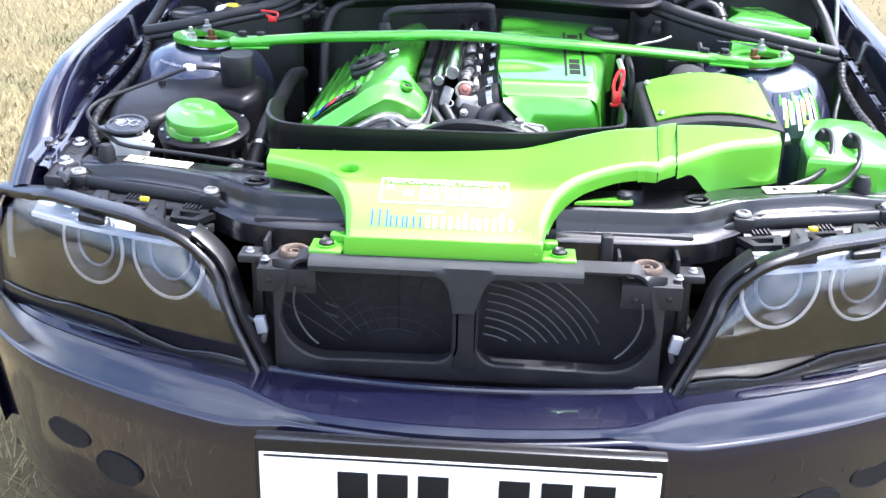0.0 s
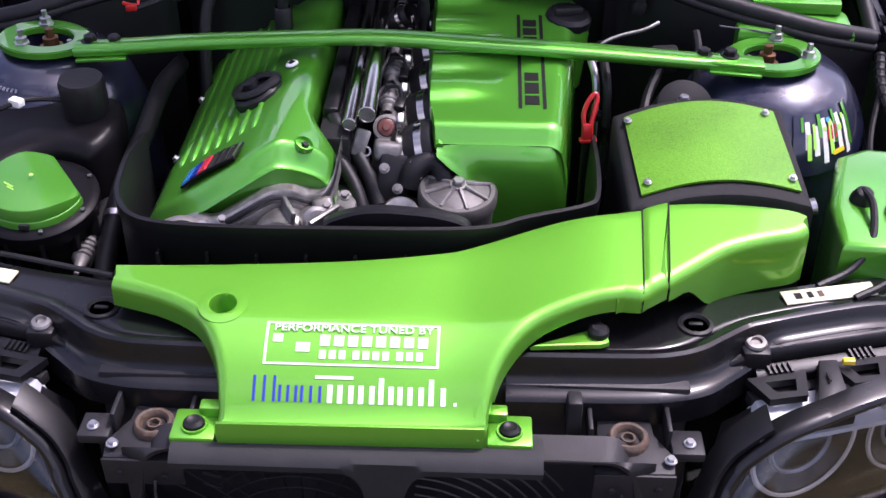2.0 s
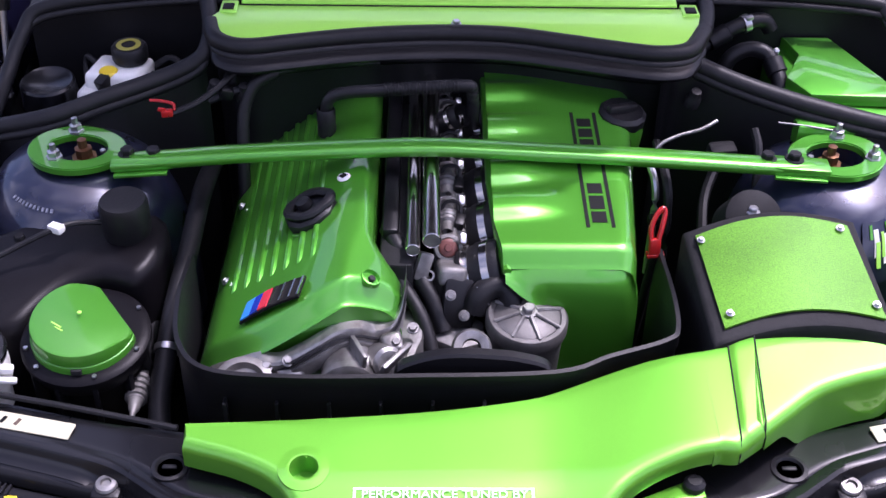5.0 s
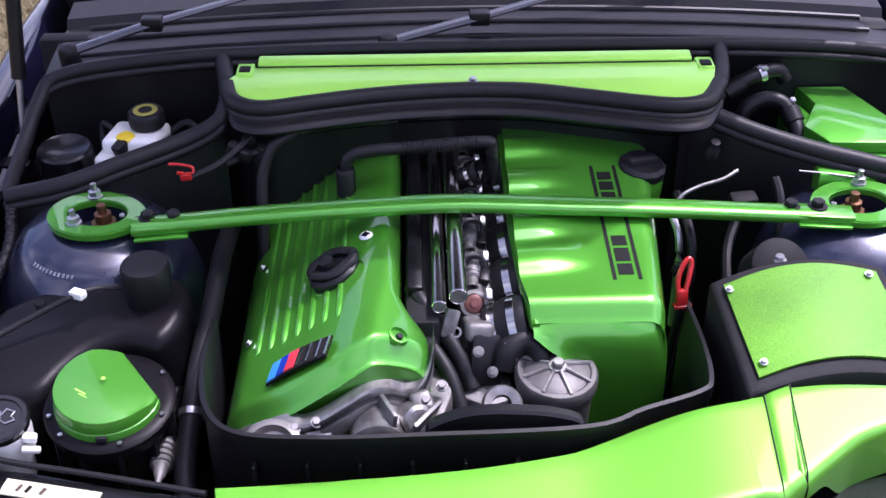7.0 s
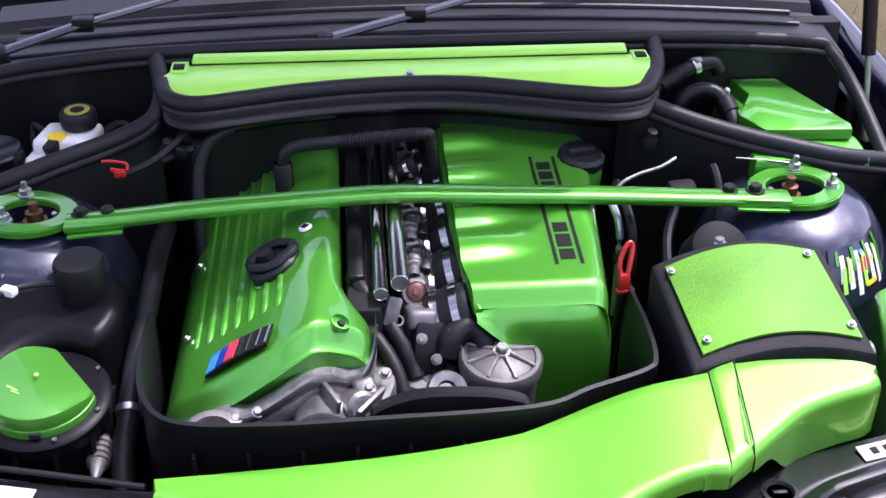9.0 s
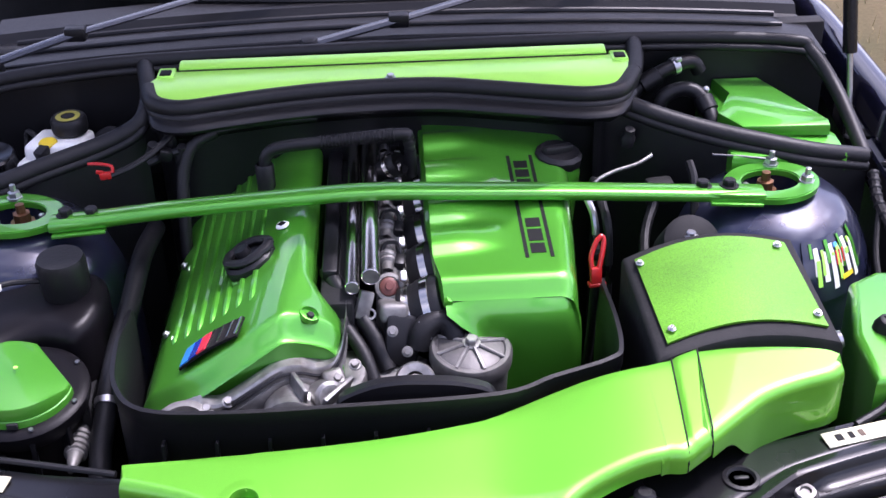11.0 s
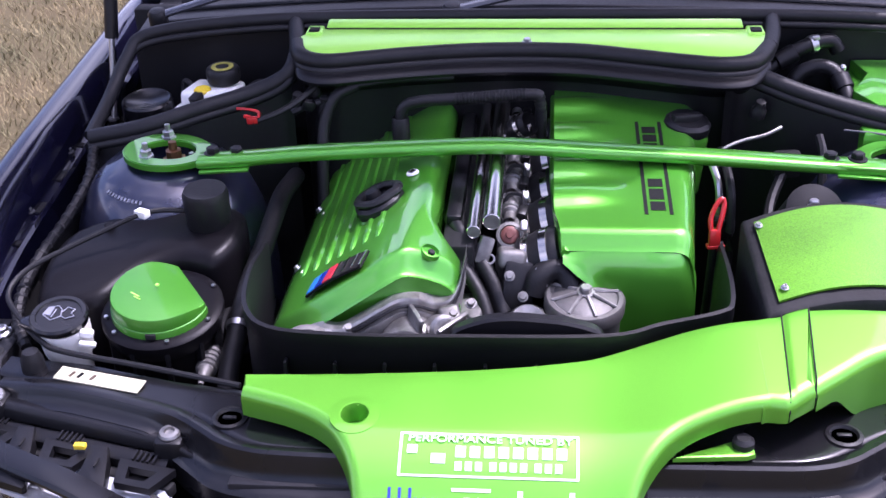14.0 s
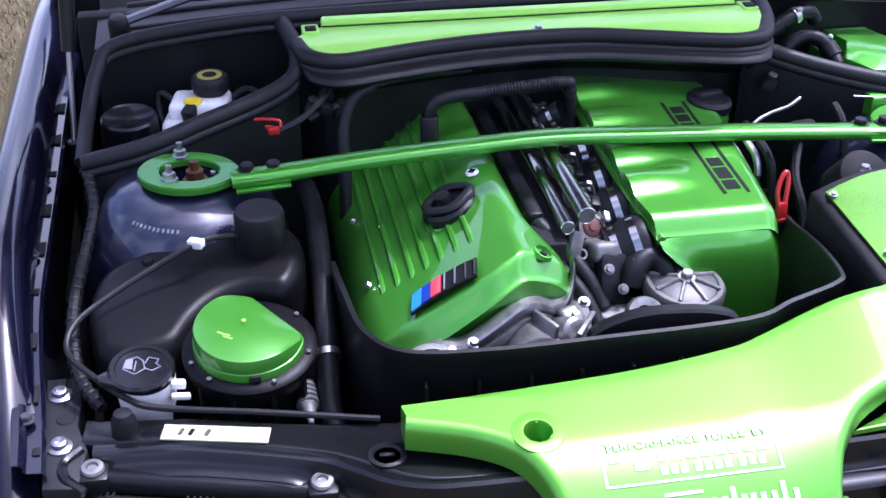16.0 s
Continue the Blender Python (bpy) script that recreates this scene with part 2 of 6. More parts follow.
def add_prism(bm, outline, z0, z1, bevel=0.0, seg=2, top=None):
    """An upright block over an outline; z0 and z1 are heights or functions of x and y."""
    f0 = z0 if callable(z0) else (lambda x, y: z0)
    f1 = z1 if callable(z1) else (lambda x, y: z1)
    t = bmesh.new()
    lo = [t.verts.new((p[0], p[1], f0(p[0], p[1]))) for p in outline]
    hi = [t.verts.new((p[0], p[1], f1(p[0], p[1]))) for p in outline]
    k = len(outline)
    t.faces.new(lo[::-1])
    t.faces.new(hi)
    for i in range(k):
        t.faces.new((lo[i], lo[(i + 1) % k], hi[(i + 1) % k], hi[i]))
    bmesh.ops.recalc_face_normals(t, faces=t.faces)
    if bevel:
        hs = set(hi)
        bmesh.ops.bevel(t, geom=[e for e in t.edges if e.verts[0] in hs and e.verts[1] in hs], offset=bevel, segments=seg, affect="EDGES", profile=0.5)
    return merge(bm, t)


def prism(outline, z0, z1, bevel=0.0, seg=2):
    return add_prism(bmesh.new(), outline, z0, z1, bevel, seg)


def sheet(rows, closed=False, thick=0.0):
    """A skin over rows of points; thick gives it a body by an offset along its normals."""
    bm = bmesh.new()
    vs = [[bm.verts.new(q) for q in row] for row in rows]
    for a, b in zip(vs, vs[1:]):
        n = len(a)
        for i in range(n if closed else n - 1):
            j = (i + 1) % n
            bm.faces.new((a[i], a[j], b[j], b[i]))
    if thick:
        bmesh.ops.recalc_face_normals(bm, faces=bm.faces)
        bmesh.ops.solidify(bm, geom=bm.faces[:], thickness=thick)
    return bm


def ease(x, a, b):
    t = min(1.0, max(0.0, (x - a) / (b - a)))
    return t * t * (3 - 2 * t)


def shell(back, front, top, bottom, r=0.014, n=10, steps=6):
    """A moulded cover between a back line and a front line, with a rounded front edge and a skirt down to the bottom."""
    bs = spline([(*p, 0) for p in back], steps)
    fs = spline([(*p, 0) for p in front], steps)
    rows = []
    for i, (b, f) in enumerate(zip(bs, fs)):
        d = fs[min(i + 1, len(fs) - 1)] - fs[max(i - 1, 0)]
        out = Vector((d.y, -d.x, 0))
        if out.length < 1e-6:
            out = f - b
        out.normalize()
        zb = top(b.x, b.y)
        row = [Vector((b.x, b.y, bottom(b.x, b.y))), Vector((b.x, b.y + 0.001, zb - 0.006)), Vector((b.x, b.y - 0.001, zb - 0.001))]
        inner = f - out * r
        for j in range(n + 1):
            q = b.lerp(inner, (0.05 + 0.95 * j / n))
            row.append(Vector((q.x, q.y, top(q.x, q.y))))
        zt = top(inner.x, inner.y)
        for j in range(1, 6):
            a = math.pi / 2 * j / 5
            row.append(Vector((inner.x + out.x * r * math.sin(a), inner.y + out.y * r * math.sin(a), zt - r * (1 - math.cos(a)))))
        row.append(Vector((f.x, f.y, bottom(f.x, f.y))))
        rows.append(row)
    bm = sheet(rows, closed=True)
    for row in (rows[0], rows[-1]):
        bm.faces.new([bm.verts.new(q) for q in row])
    return bm


def bolt(parent, at, r=0.007, axis=(0, 0, 1), mat=None, name="bolt", washer=True):
    bm = bmesh.new()
    if washer:
        add_lathe(bm, disc_profile(r * 1.45, r * 0.3, r * 0.1), at, axis, 20)
    add_lathe(bm, [(r, r * 0.3), (r, r * 1.0), (r * 0.85, r * 1.2), (0, r * 1.2)], at, axis, 6)
    return part(name, bm, mat or ZINC, parent, sharp=25)

# ---- ground ----
bm = bmesh.new()
bmesh.ops.create_grid(bm, x_segments=60, y_segments=60, size=150)
ground = part("ground", bm, GRASS)
tagged(ground, "dry trampled grass field under the car", "ground", kind="structure")

rng = random.Random(4)
bm = bmesh.new()
for i in range(84000):
    x, y = (-0.75 - abs(rng.gauss(0, 1.7)), rng.gauss(2.8, 2.4)) if i < 52000 else (rng.gauss(0, 3.2), rng.gauss(2.0, 3.6))
    if abs(x) < 0.78 and -0.15 < y < 4.3:
        continue
    h, a = rng.uniform(0.015, 0.05), rng.uniform(0, 6.28)
    w, lean = rng.uniform(0.0014, 0.0028), rng.uniform(0.3, 1.6) * h
    c, s = math.cos(a), math.sin(a)
    bm.faces.new([bm.verts.new(q) for q in ((x - s * w, y + c * w, -0.002), (x + s * w, y - c * w, -0.002), (x + c * lean, y + s * lean, h))])
grass = part("grass", bm, BLADE)
tagged(grass, "short dry yellowish grass blades on the field", "grass", kind="stuff")

# ---- car body ----
car = thing("car", "navy black coupe with its bonnet open on dry grass", "car", (0, 0.4, 0))


def bow(x, mid, k=0.42):
    return mid + k * x * x + 2.0 * max(0.0, abs(x) - 0.62) ** 2


# front bumper: shelf under the grille, wide rolled crest, and the face below it
xs = [(-0.825 + 1.65 * i / 72) for i in range(73)]
rows = []
for x in xs:
    lip = 0.539
    crest = 0.529 + 0.014 * ease(abs(x), 0.21, 0.33)
    y0 = bow(x, -0.083, 0.39)
    y1 = bow(x, -0.186, 0.47)
    fold = ease(abs(x), 0.21, 0.33)
    w = 0.014 + 0.020 * fold
    y0 = max(y0, y1 + w + 0.032)
    row = [(x, y0 + 0.03, lip - 0.05), (x, y0, lip), (x, y0 - 0.006, lip + 0.001), (x, (y0 + y1 + w) / 2, lip - 0.006), (x, y1 + w + 0.012, crest - 0.004), (x, y1 + w + 0.006, crest + 0.001), (x, y1 + w, crest + 0.002),
           (x, y1 + w * 0.80, crest - 0.001 - 0.004 * fold), (x, y1 + w * 0.45, crest - 0.006 - 0.016 * fold), (x, y1 + 0.006 + 0.003 * fold, crest - 0.010 - 0.030 * fold)]
    for j in range(5):
        a = math.pi / 2 * j / 4
        row.append((x, y1 + 0.005 * (1 - math.sin(a)), crest - 0.012 - 0.032 * fold - 0.010 * (1 - math.cos(a))))
    row += [(x, y1 - 0.003, crest - 0.062), (x, y1 + 0.002, crest - 0.09), (x, y1 + 0.012, 0.36), (x, y1 + 0.02, 0.30), (x, y1 + 0.03, 0.26), (x, y1 + 0.05, 0.20), (x, y1 + 0.09, 0.165)]
    pull = 0.018 * ease(abs(x), 0.5, 0.75)
    rows.append([(px * (1 - pull * min(1.0, max(0.0, 0.46 - pz) / 0.16)), py, pz) for px, py, pz in row])
bumper = part("bumper", sheet(rows), BODY, car)
# dark oval vents low in the bumper
for x, z, rx, rz in ((-0.592, 0.372, 0.045, 0.022), (-0.505, 0.342, 0.043, 0.026), (-0.345, 0.318, 0.030, 0.018), (0.505, 0.350, 0.043, 0.026), (0.59, 0.38, 0.04, 0.022)):
    bm = lathe([(0, 0.0015), (0.95, 0.0015), (0.97, 0.0025), (1.0, 0.0020), (1.0, -0.006)], (0, 0, 0), (0, 0, 1), 28)
    slope = math.degrees(math.atan(0.94 * x))
    bm.transform(pose(x, bow(x, -0.186, 0.47) + 0.009, z + 0.018, 90, 0, slope) @ Matrix.Diagonal((rx, rz, 1, 1)))
    part("vent", bm, DARK, bumper)
part("bumper_lip", tube([r[1] for r in rows], 0.0055, 8), BODY, bumper)
part("tow_cover", box((0.012, bow(0, -0.125), 0.5300), (0.03, 0.006, 0.004), 0.001), PLASTIC, bumper)

# wings: inner flange, rounded crest, flank
def crest_z(y):
    return float(np.interp(y, (0.10, 0.15, 0.20, 0.25, 0.30, 0.36, 0.45, 0.60, 1.10), (0.692, 0.722, 0.755, 0.784, 0.810, 0.835, 0.855, 0.870, 0.905)))


def ledge_z(y):
    return 0.752 + 0.045 * ease(y, 0.1, 0.6) + 0.045 * ease(y, 0.5, 1.0)


for side in (-1, 1):
    rows = []
    for i in range(44):
        y = 0.152 + 2.01 * (i / 43) ** 1.6
        z, zl = crest_z(y), ledge_z(y)
        xc = 0.701 + 0.027 * ease(y, 0.1, 0.5)
        rows.append([(side * x, y, zz) for x, zz in ((xc - 0.046, min(zl - 0.06, z - 0.04)), (xc - 0.043, min(zl + 0.004, z - 0.016)), (xc - 0.036, z - 0.014), (xc - 0.028, z - 0.004), (xc - 0.014, z), (xc + 0.003, z - 0.004),
                     (xc + 0.022, z - 0.026), (xc + 0.050, z - 0.085), (xc + 0.072, z - 0.15), (0.805, min(0.55, z - 0.19)), (0.790, 0.40), (0.770, 0.30))])
    part("wing", sheet(rows), BODY, car)
    # ledge along the inside of the wing
    rows = []
    for i in range(24):
        y = 0.150 + 0.92 * i / 23
        z = ledge_z(y)
        x1 = 0.646 + 0.026 * ease(y, 0.1, 0.45)
        xo = max(0.714 + 0.014 * ease(y, 0.05, 0.5) - 0.043, x1 + 0.028)
        rows.append([(side * x, y, zz) for x, zz in ((x1, z - 0.10), (x1, z - 0.004), (x1 + 0.004, z), (x1 + 0.018, z + 0.001), (x1 + 0.021, z + 0.005), (xo - 0.010, z + 0.006), (xo - 0.004, z + 0.012), (xo + 0.003, z + 0.012))])
    ledge = part("wing_ledge", sheet(rows), BODY, car)
    for k in range(9):
        y = 0.18 + 0.085 * k
        x = 0.646 + 0.026 * ease(y, 0.1, 0.45) + 0.009
        part("slot", box((side * x, y, ledge_z(y) + 0.0005), (0.008, 0.030 if k % 3 else 0.012, 0.003), 0.001), DARK, ledge)
    for y in (0.221, 0.50, 0.66):
        bolt(ledge, (side * (0.664 + 0.026 * ease(y, 0.1, 0.45)), y, ledge_z(y) + 0.006), 0.006, mat=GREYPLASTIC)
    for k in range(4):
        part("groove", tube([(side * (0.660 + 0.0055 * k + 0.026 * ease(y, 0.1, 0.45)), y, ledge_z(y) + 0.0062) for y in (0.245, 0.30, 0.36, 0.42, 0.475)], 0.0016, 6), GREYPLASTIC, ledge)
    # front end of the wing, wrapping round beside the lamp
    rows = []
    for i in range(15):
        v = i / 14
        z = 0.500 + 0.205 * v
        a = Vector((0.733, 0.150, z))
        b = Vector((0.824 - 0.100 * v ** 1.4, 0.160, z + 0.004))
        m = Vector((0.785 - 0.060 * v, 0.138 + 0.015 * v, z))
        rows.append([Vector((side * q.x, q.y, q.z)) for q in ((1 - t) ** 2 * a + 2 * t * (1 - t) * m + t * t * b for t in [k / 8 for k in range(9)])])
    part("wing_front", sheet(rows), BODY, car)

# bay liner: floor, sides and bulkhead in matt near-black
liner = part("bay_liner", sheet([[(-0.64, 0.20, 0.74), (-0.64, 0.20, 0.30), (0.64, 0.20, 0.30), (0.64, 0.20, 0.74)],
                                 [(-0.64, 0.62, 0.80), (-0.64, 0.62, 0.30), (0.64, 0.62, 0.30), (0.64, 0.62, 0.80)],
                                 [(-0.64, 0.92, 0.86), (-0.64, 0.92, 0.30), (0.64, 0.92, 0.30), (0.64, 0.92, 0.86)]]), DARK, car)
part("bay_back", box((0, 0.925, 0.62), (1.30, 0.03, 0.66), 0.004), DARK, car)

# bulkhead under the rubber seal, and the walls of the two side wells
mid = [(-0.349, 0.737, 0.953), (-0.339, 0.700, 0.951), (-0.318, 0.682, 0.949), (-0.288, 0.677, 0.949), (-0.24, 0.687, 0.950), (-0.166, 0.703, 0.951), (-0.092, 0.712, 0.952), (-0.016, 0.716, 0.952),
       (0.059, 0.710, 0.952), (0.132, 0.692, 0.951), (0.203, 0.673, 0.950), (0.252, 0.664, 0.950), (0.290, 0.676, 0.951), (0.318, 0.728, 0.953)]
left = [(-0.632, 0.615, 0.858), (-0.55, 0.620, 0.874), (-0.484, 0.646, 0.888), (-0.412, 0.680, 0.900), (-0.370, 0.694, 0.915), (-0.353, 0.704, 0.930), (-0.350, 0.737, 0.948), (-0.364, 0.805, 0.962)]
right = [(0.252, 0.664, 0.946), (0.285, 0.690, 0.931), (0.352, 0.660, 0.914), (0.421, 0.636, 0.900), (0.488, 0.616, 0.890), (0.545, 0.607, 0.880), (0.617, 0.618, 0.864)]
firewall = part("bulkhead", sheet([[(p.x, p.y - dy, p.z - dz) for dy, dz in ((0.0, 0.0), (0.012, 0.010), (0.022, 0.013), (0.030, 0.016), (0.033, 0.020), (0.030, 0.025), (0.006, 0.032), (-0.01, 0.05), (-0.01, 0.6))] for p in spline(mid, 5)]), PLASTIC, car)
part("well_wall", sheet([[(p.x, p.y - dy, p.z - dz) for dy, dz in ((0, 0), (0.010, 0.006), (0.014, 0.03), (0.02, 0.30), (0.02, 0.55))] for p in spline(left[:6], 5)]), PLASTIC, car)
part("well_wall", sheet([[(p.x, p.y - dy, p.z - dz) for dy, dz in ((0, 0), (0.010, 0.006), (0.014, 0.03), (0.02, 0.30), (0.02, 0.55))] for p in spline(right, 5)]), PLASTIC, car)


for x, y, z in ((-0.317, 0.672, 0.908), (-0.338, 0.655, 0.898), (-0.30, 0.655, 0.893), (0.30, 0.655, 0.890)):
    part("push_clip", lathe([(0.011, -0.012), (0.011, 0.0), (0.008, 0.004), (0.007, 0.014), (0, 0.015)], (x, y, z), (0.1, -0.3, 1), 8), RUBBER, firewall)


def seal(name, path, r=0.0125, label=""):
    t = thing(name, label, "rubber seal", path[0], "bonnet seals")
    part("bulb", tube(path, r, 12, smooth=8), RUBBER, t)
    part("flange", add_tube(bmesh.new(), [q + Vector((0, -0.009, -0.011)) for q in spline(path, 8)], r * 0.55, 10), RUBBER, t)
    return t


seal("bonnet_seal", mid, 0.012, "thick black rubber seal curving along the bulkhead")
seal("bonnet_seal", left, 0.012, "black rubber seal round the brake fluid well")
seal("bonnet_seal", right, 0.012, "black rubber seal crossing in front of the wiper well")
seal("bonnet_seal", [(0.318, 0.728, 0.953), (0.328, 0.768, 0.957), (0.334, 0.815, 0.964)], 0.012, "black rubber seal beside the green filter cover")
seal("bonnet_seal", [(-0.632, 0.615, 0.860), (-0.628, 0.70, 0.885), (-0.614, 0.755, 0.925), (-0.585, 0.785, 0.952), (-0.45, 0.801, 0.966), (-0.30, 0.815, 0.968), (0, 0.822, 0.969), (0.36, 0.818, 0.969), (0.555, 0.800, 0.964), (0.588, 0.785, 0.95), (0.613, 0.73, 0.908), (0.617, 0.618, 0.864)], 0.010, "long black rubber seal below the windscreen")

# cowl and windscreen
cowl = part("cowl", sheet([[(x, y, z - 0.03 * (abs(x) / 0.65) ** 2) for y, z in ((0.812, 0.80), (0.815, 0.962), (0.85, 0.966), (0.92, 0.974), (0.96, 0.972), (0.97, 0.985), (1.02, 0.992))] for x in [-0.62 + 1.24 * i / 24 for i in range(25)]]), PLASTIC, car)
rows = []
for i in range(25):
    x = -0.70 + 1.4 * i / 24
    d = 0.16 * (abs(x) / 0.7) ** 2
    rows.append([(x, 0.99 + d, 0.985), (x * 0.97, 1.22 + d, 1.105), (x * 0.92, 1.52 + d, 1.26), (x * 0.88, 1.72 + d, 1.36)])
part("windscreen", sheet(rows, thick=0.005), SCREEN, car, "dark tinted windscreen glass")
for y, z, r in ((0.865, 0.967, 0.004), (0.905, 0.973, 0.004), (0.950, 0.974, 0.005)):
    part("cowl_ridge", tube([(x, y, z - 0.03 * (abs(x) / 0.65) ** 2) for x in [-0.58 + 1.16 * i / 24 for i in range(25)]], r, 8), PLASTIC, cowl)
part("windscreen_trim", tube([(x, 0.982 + 0.16 * (abs(x) / 0.7) ** 2, 0.988) for x in [-0.70 + 1.4 * i / 24 for i in range(25)]], 0.007, 8), RUBBER, car)
for sx in (-1, 1):
    for y in (0.57, 3.0):
        wheel = part("wheel", lathe([(0.0, -0.03), (0.20, -0.03), (0.225, 0.0), (0.23, 0.02)], (sx * 0.71, y, 0.315), (sx, 0, 0), 40), SILVERED, car)
        part("tyre", lathe([(0.225, -0.10), (0.29, -0.11), (0.315, -0.09), (0.315, 0.05), (0.29, 0.07), (0.23, 0.06)], (sx * 0.71, y, 0.315), (sx, 0, 0), 48), RUBBER, wheel)
part("cabin", box((0, 2.0, 0.62), (1.5, 1.6, 0.8), 0.1), DARK, car)

# open bonnet, hinged at the cowl and standing over the bay
rows = []
for i in range(13):
    u = i / 12
    y, z = 0.99 - 0.19 * u, 1.14 + 0.92 * u
    rows.append([(x * (0.66 - 0.05 * u), y - 0.03 * (1 - x * x), z + 0.04 * (1 - x * x)) for x in [-1 + 2 * j / 16 for j in range(17)]])
part("bonnet", sheet(rows, thick=0.02), BODY, car, "open bonnet panel on gas struts")
part("bonnet_liner", sheet([[(x * 0.97, y - 0.045, z) for x, y, z in r] for r in rows], thick=0.012), DARK, car, "dark sound deadening liner under the bonnet")


def gas_strut(side):
    t = thing("gas_strut", "black gas strut with a bright rod holding the bonnet", "gas strut", (side * 0.66, 0.78, 0.83), "bonnet struts")
    a, b = Vector((side * 0.662, 0.78, 0.80)), Vector((side * 0.632, 0.86, 1.22))
    m = a.lerp(b, 0.33)
    part("rod", tube([a, m], 0.0045, 10), ZINC, t)
    part("cylinder", tube([m, b], 0.0105, 14), SHINY, t)
    part("ball_socket", lathe(disc_profile(0.010, 0.03), a - Vector((0, 0, 0.012))), PLASTIC, t)


gas_strut(-1)
gas_strut(1)


def wiper(pivot, knuckle, tip):
    t = thing("wiper_arm", "black windscreen wiper arm with a round pivot cap", "wiper", pivot, "windscreen wipers")
    part("pivot_cap", lathe([(0.015, -0.02), (0.015, 0.004), (0.011, 0.010), (0, 0.012)], pivot, (0, -0.2, 1)), PLASTIC, t)
    part("arm", tube([pivot, knuckle], 0.010, 8, flat=0.6), ARM, t)
    part("joint", box(knuckle, (0.03, 0.022, 0.020), 0.003), PLASTIC, t)
    part("rod", tube([knuckle, tip], 0.009, 8, flat=0.5), ARM, t)


wiper((-0.585, 0.836, 0.963), (-0.470, 0.872, 0.990), (-0.15, 1.00, 1.035))
wiper((-0.133, 0.842, 0.970), (-0.002, 0.872, 0.992), (0.34, 0.995, 1.040))

# ---- front panel: kidney openings, radiator and its fan ----
front = thing("grille", "black plastic kidney grille surround with two openings", "grille", (0, -0.04, 0.55))


def kidney(side, n=40):
    """The outline of an opening, in x and z; tight where the two meet, sweeping on the outside."""
    pts = []
    for cx, cz, r, a0 in ((0.205, 0.672, 0.030, 0), (0.062, 0.655, 0.046, 90), (0.046, 0.588, 0.030, 180), (0.185, 0.618, 0.062, 270)):
        for j in range(n // 4):
            a = radians(a0 + 90 * j / (n // 4 - 1))
            pts.append((side * (cx + 0.010 * (a0 in (0, 270)) + r * math.cos(a)), cz + r * math.sin(a)))
    return pts


for side in (-1, 1):
    inner = kidney(side)
    cx = side * 0.13
    lim = (-0.268, 0.0) if side < 0 else (0.0, 0.268)
    rows = []
    for grow, y in ((0.006, -0.010), (0.001, -0.036), (0.0, -0.044), (0.002, -0.047), (0.005, -0.047)):
        rows.append([(cx + (x - cx) * (1 + grow / 0.115), y, 0.628 + (z - 0.628) * (1 + grow / 0.072)) for x, z in inner])
    far = []
    for x, z in inner:
        dx, dz = x - cx, z - 0.628
        s = min((lim[1] - cx) / dx if dx > 1e-6 else 9, (lim[0] - cx) / dx if dx < -1e-6 else 9, 0.074 / dz if dz > 1e-6 else 9, 0.10 / -dz if dz < -1e-6 else 9)
        far.append((cx + dx * s, -0.040, 0.628 + dz * s))
    rows.append(far)
    # frame and radiator take a lighter plastic, with the haze in its colour
    part("kidney_frame", sheet(list(zip(*[r + [r[0]] for r in rows]))), DUSTY, front)
    # pale bevel edge at the outer lower corner
    part("frame_edge", tube([(side * x, -0.049, z) for x, z in ((0.236, 0.664), (0.238, 0.640), (0.232, 0.615), (0.218, 0.592), (0.205, 0.580))], 0.0016, 6, smooth=4), GREYPLASTIC, front)
part("radiator", box((0, 0.06, 0.58), (0.62, 0.04, 0.30), 0.004), DUSTY, front)
# fan blades and guard wires behind the openings
for side, cx, cz, a0, a1, n in ((-1, -0.105, 0.50, 30, 150, 8), (1, 0.015, 0.49, 10, 85, 12)):
    for k in range(n):
        r = 0.060 + (0.013 if side > 0 else 0.017) * k
        pts = [(cx + r * math.cos(a), 0.015, cz + r * math.sin(a)) for a in (radians(a0 + (a1 - a0) * j / 16) for j in range(17))]
        pts = [p for p in pts if (-0.205 < p[0] < -0.035 if side < 0 else 0.022 < p[0] < 0.190) and 0.565 < p[2] < 0.695]
        if len(pts) > 2:
            part("fan_guard_ring", tube(pts, 0.0013 if side > 0 else 0.0008, 6), GREYPLASTIC if side > 0 else DUSTY, front)
for k in range(9):
    a = radians(48 + 11 * k)
    d = Vector((math.cos(a), 0, math.sin(a)))
    c = Vector((-0.145, 0.018, 0.50))
    part("fan_spoke", tube([c + d * 0.075 + Vector((0.02, 0, 0)), c + d * 0.13, c + d * 0.185 - Vector((0.015, 0, 0))], 0.0010, 6, smooth=4), PLASTIC, front)
for z in (0.594, 0.610):
    part("guard_clip", box((-0.196, 0.014, z), (0.020, 0.003, 0.0016), 0, (0, 18, 0)), GREYPLASTIC, front)
# moulded T between the openings, hanging from a strip under the duct
cols = []
for k in range(65):
    x = -0.215 + 0.37 * k / 64
    d = abs(x + 0.002)
    low = 0.640 if d < 0.017 else 0.640 + 0.053 * math.sqrt(1 - (1 - min(1.0, (d - 0.017) / 0.026)) ** 2)
    cols.append([(x, -0.022, 0.713), (x, -0.050, 0.714), (x, -0.060, 0.708), (x, -0.063, min(0.704, low + 0.012)), (x, -0.062, low + 0.003), (x, -0.056, low), (x, -0.046, low)])
part("centre_moulding", sheet(cols), MOULD, front, "dull grey centre moulding")
part("stem", box((-0.002, -0.040, 0.600), (0.036, 0.014, 0.10), 0.003), DARK, front)

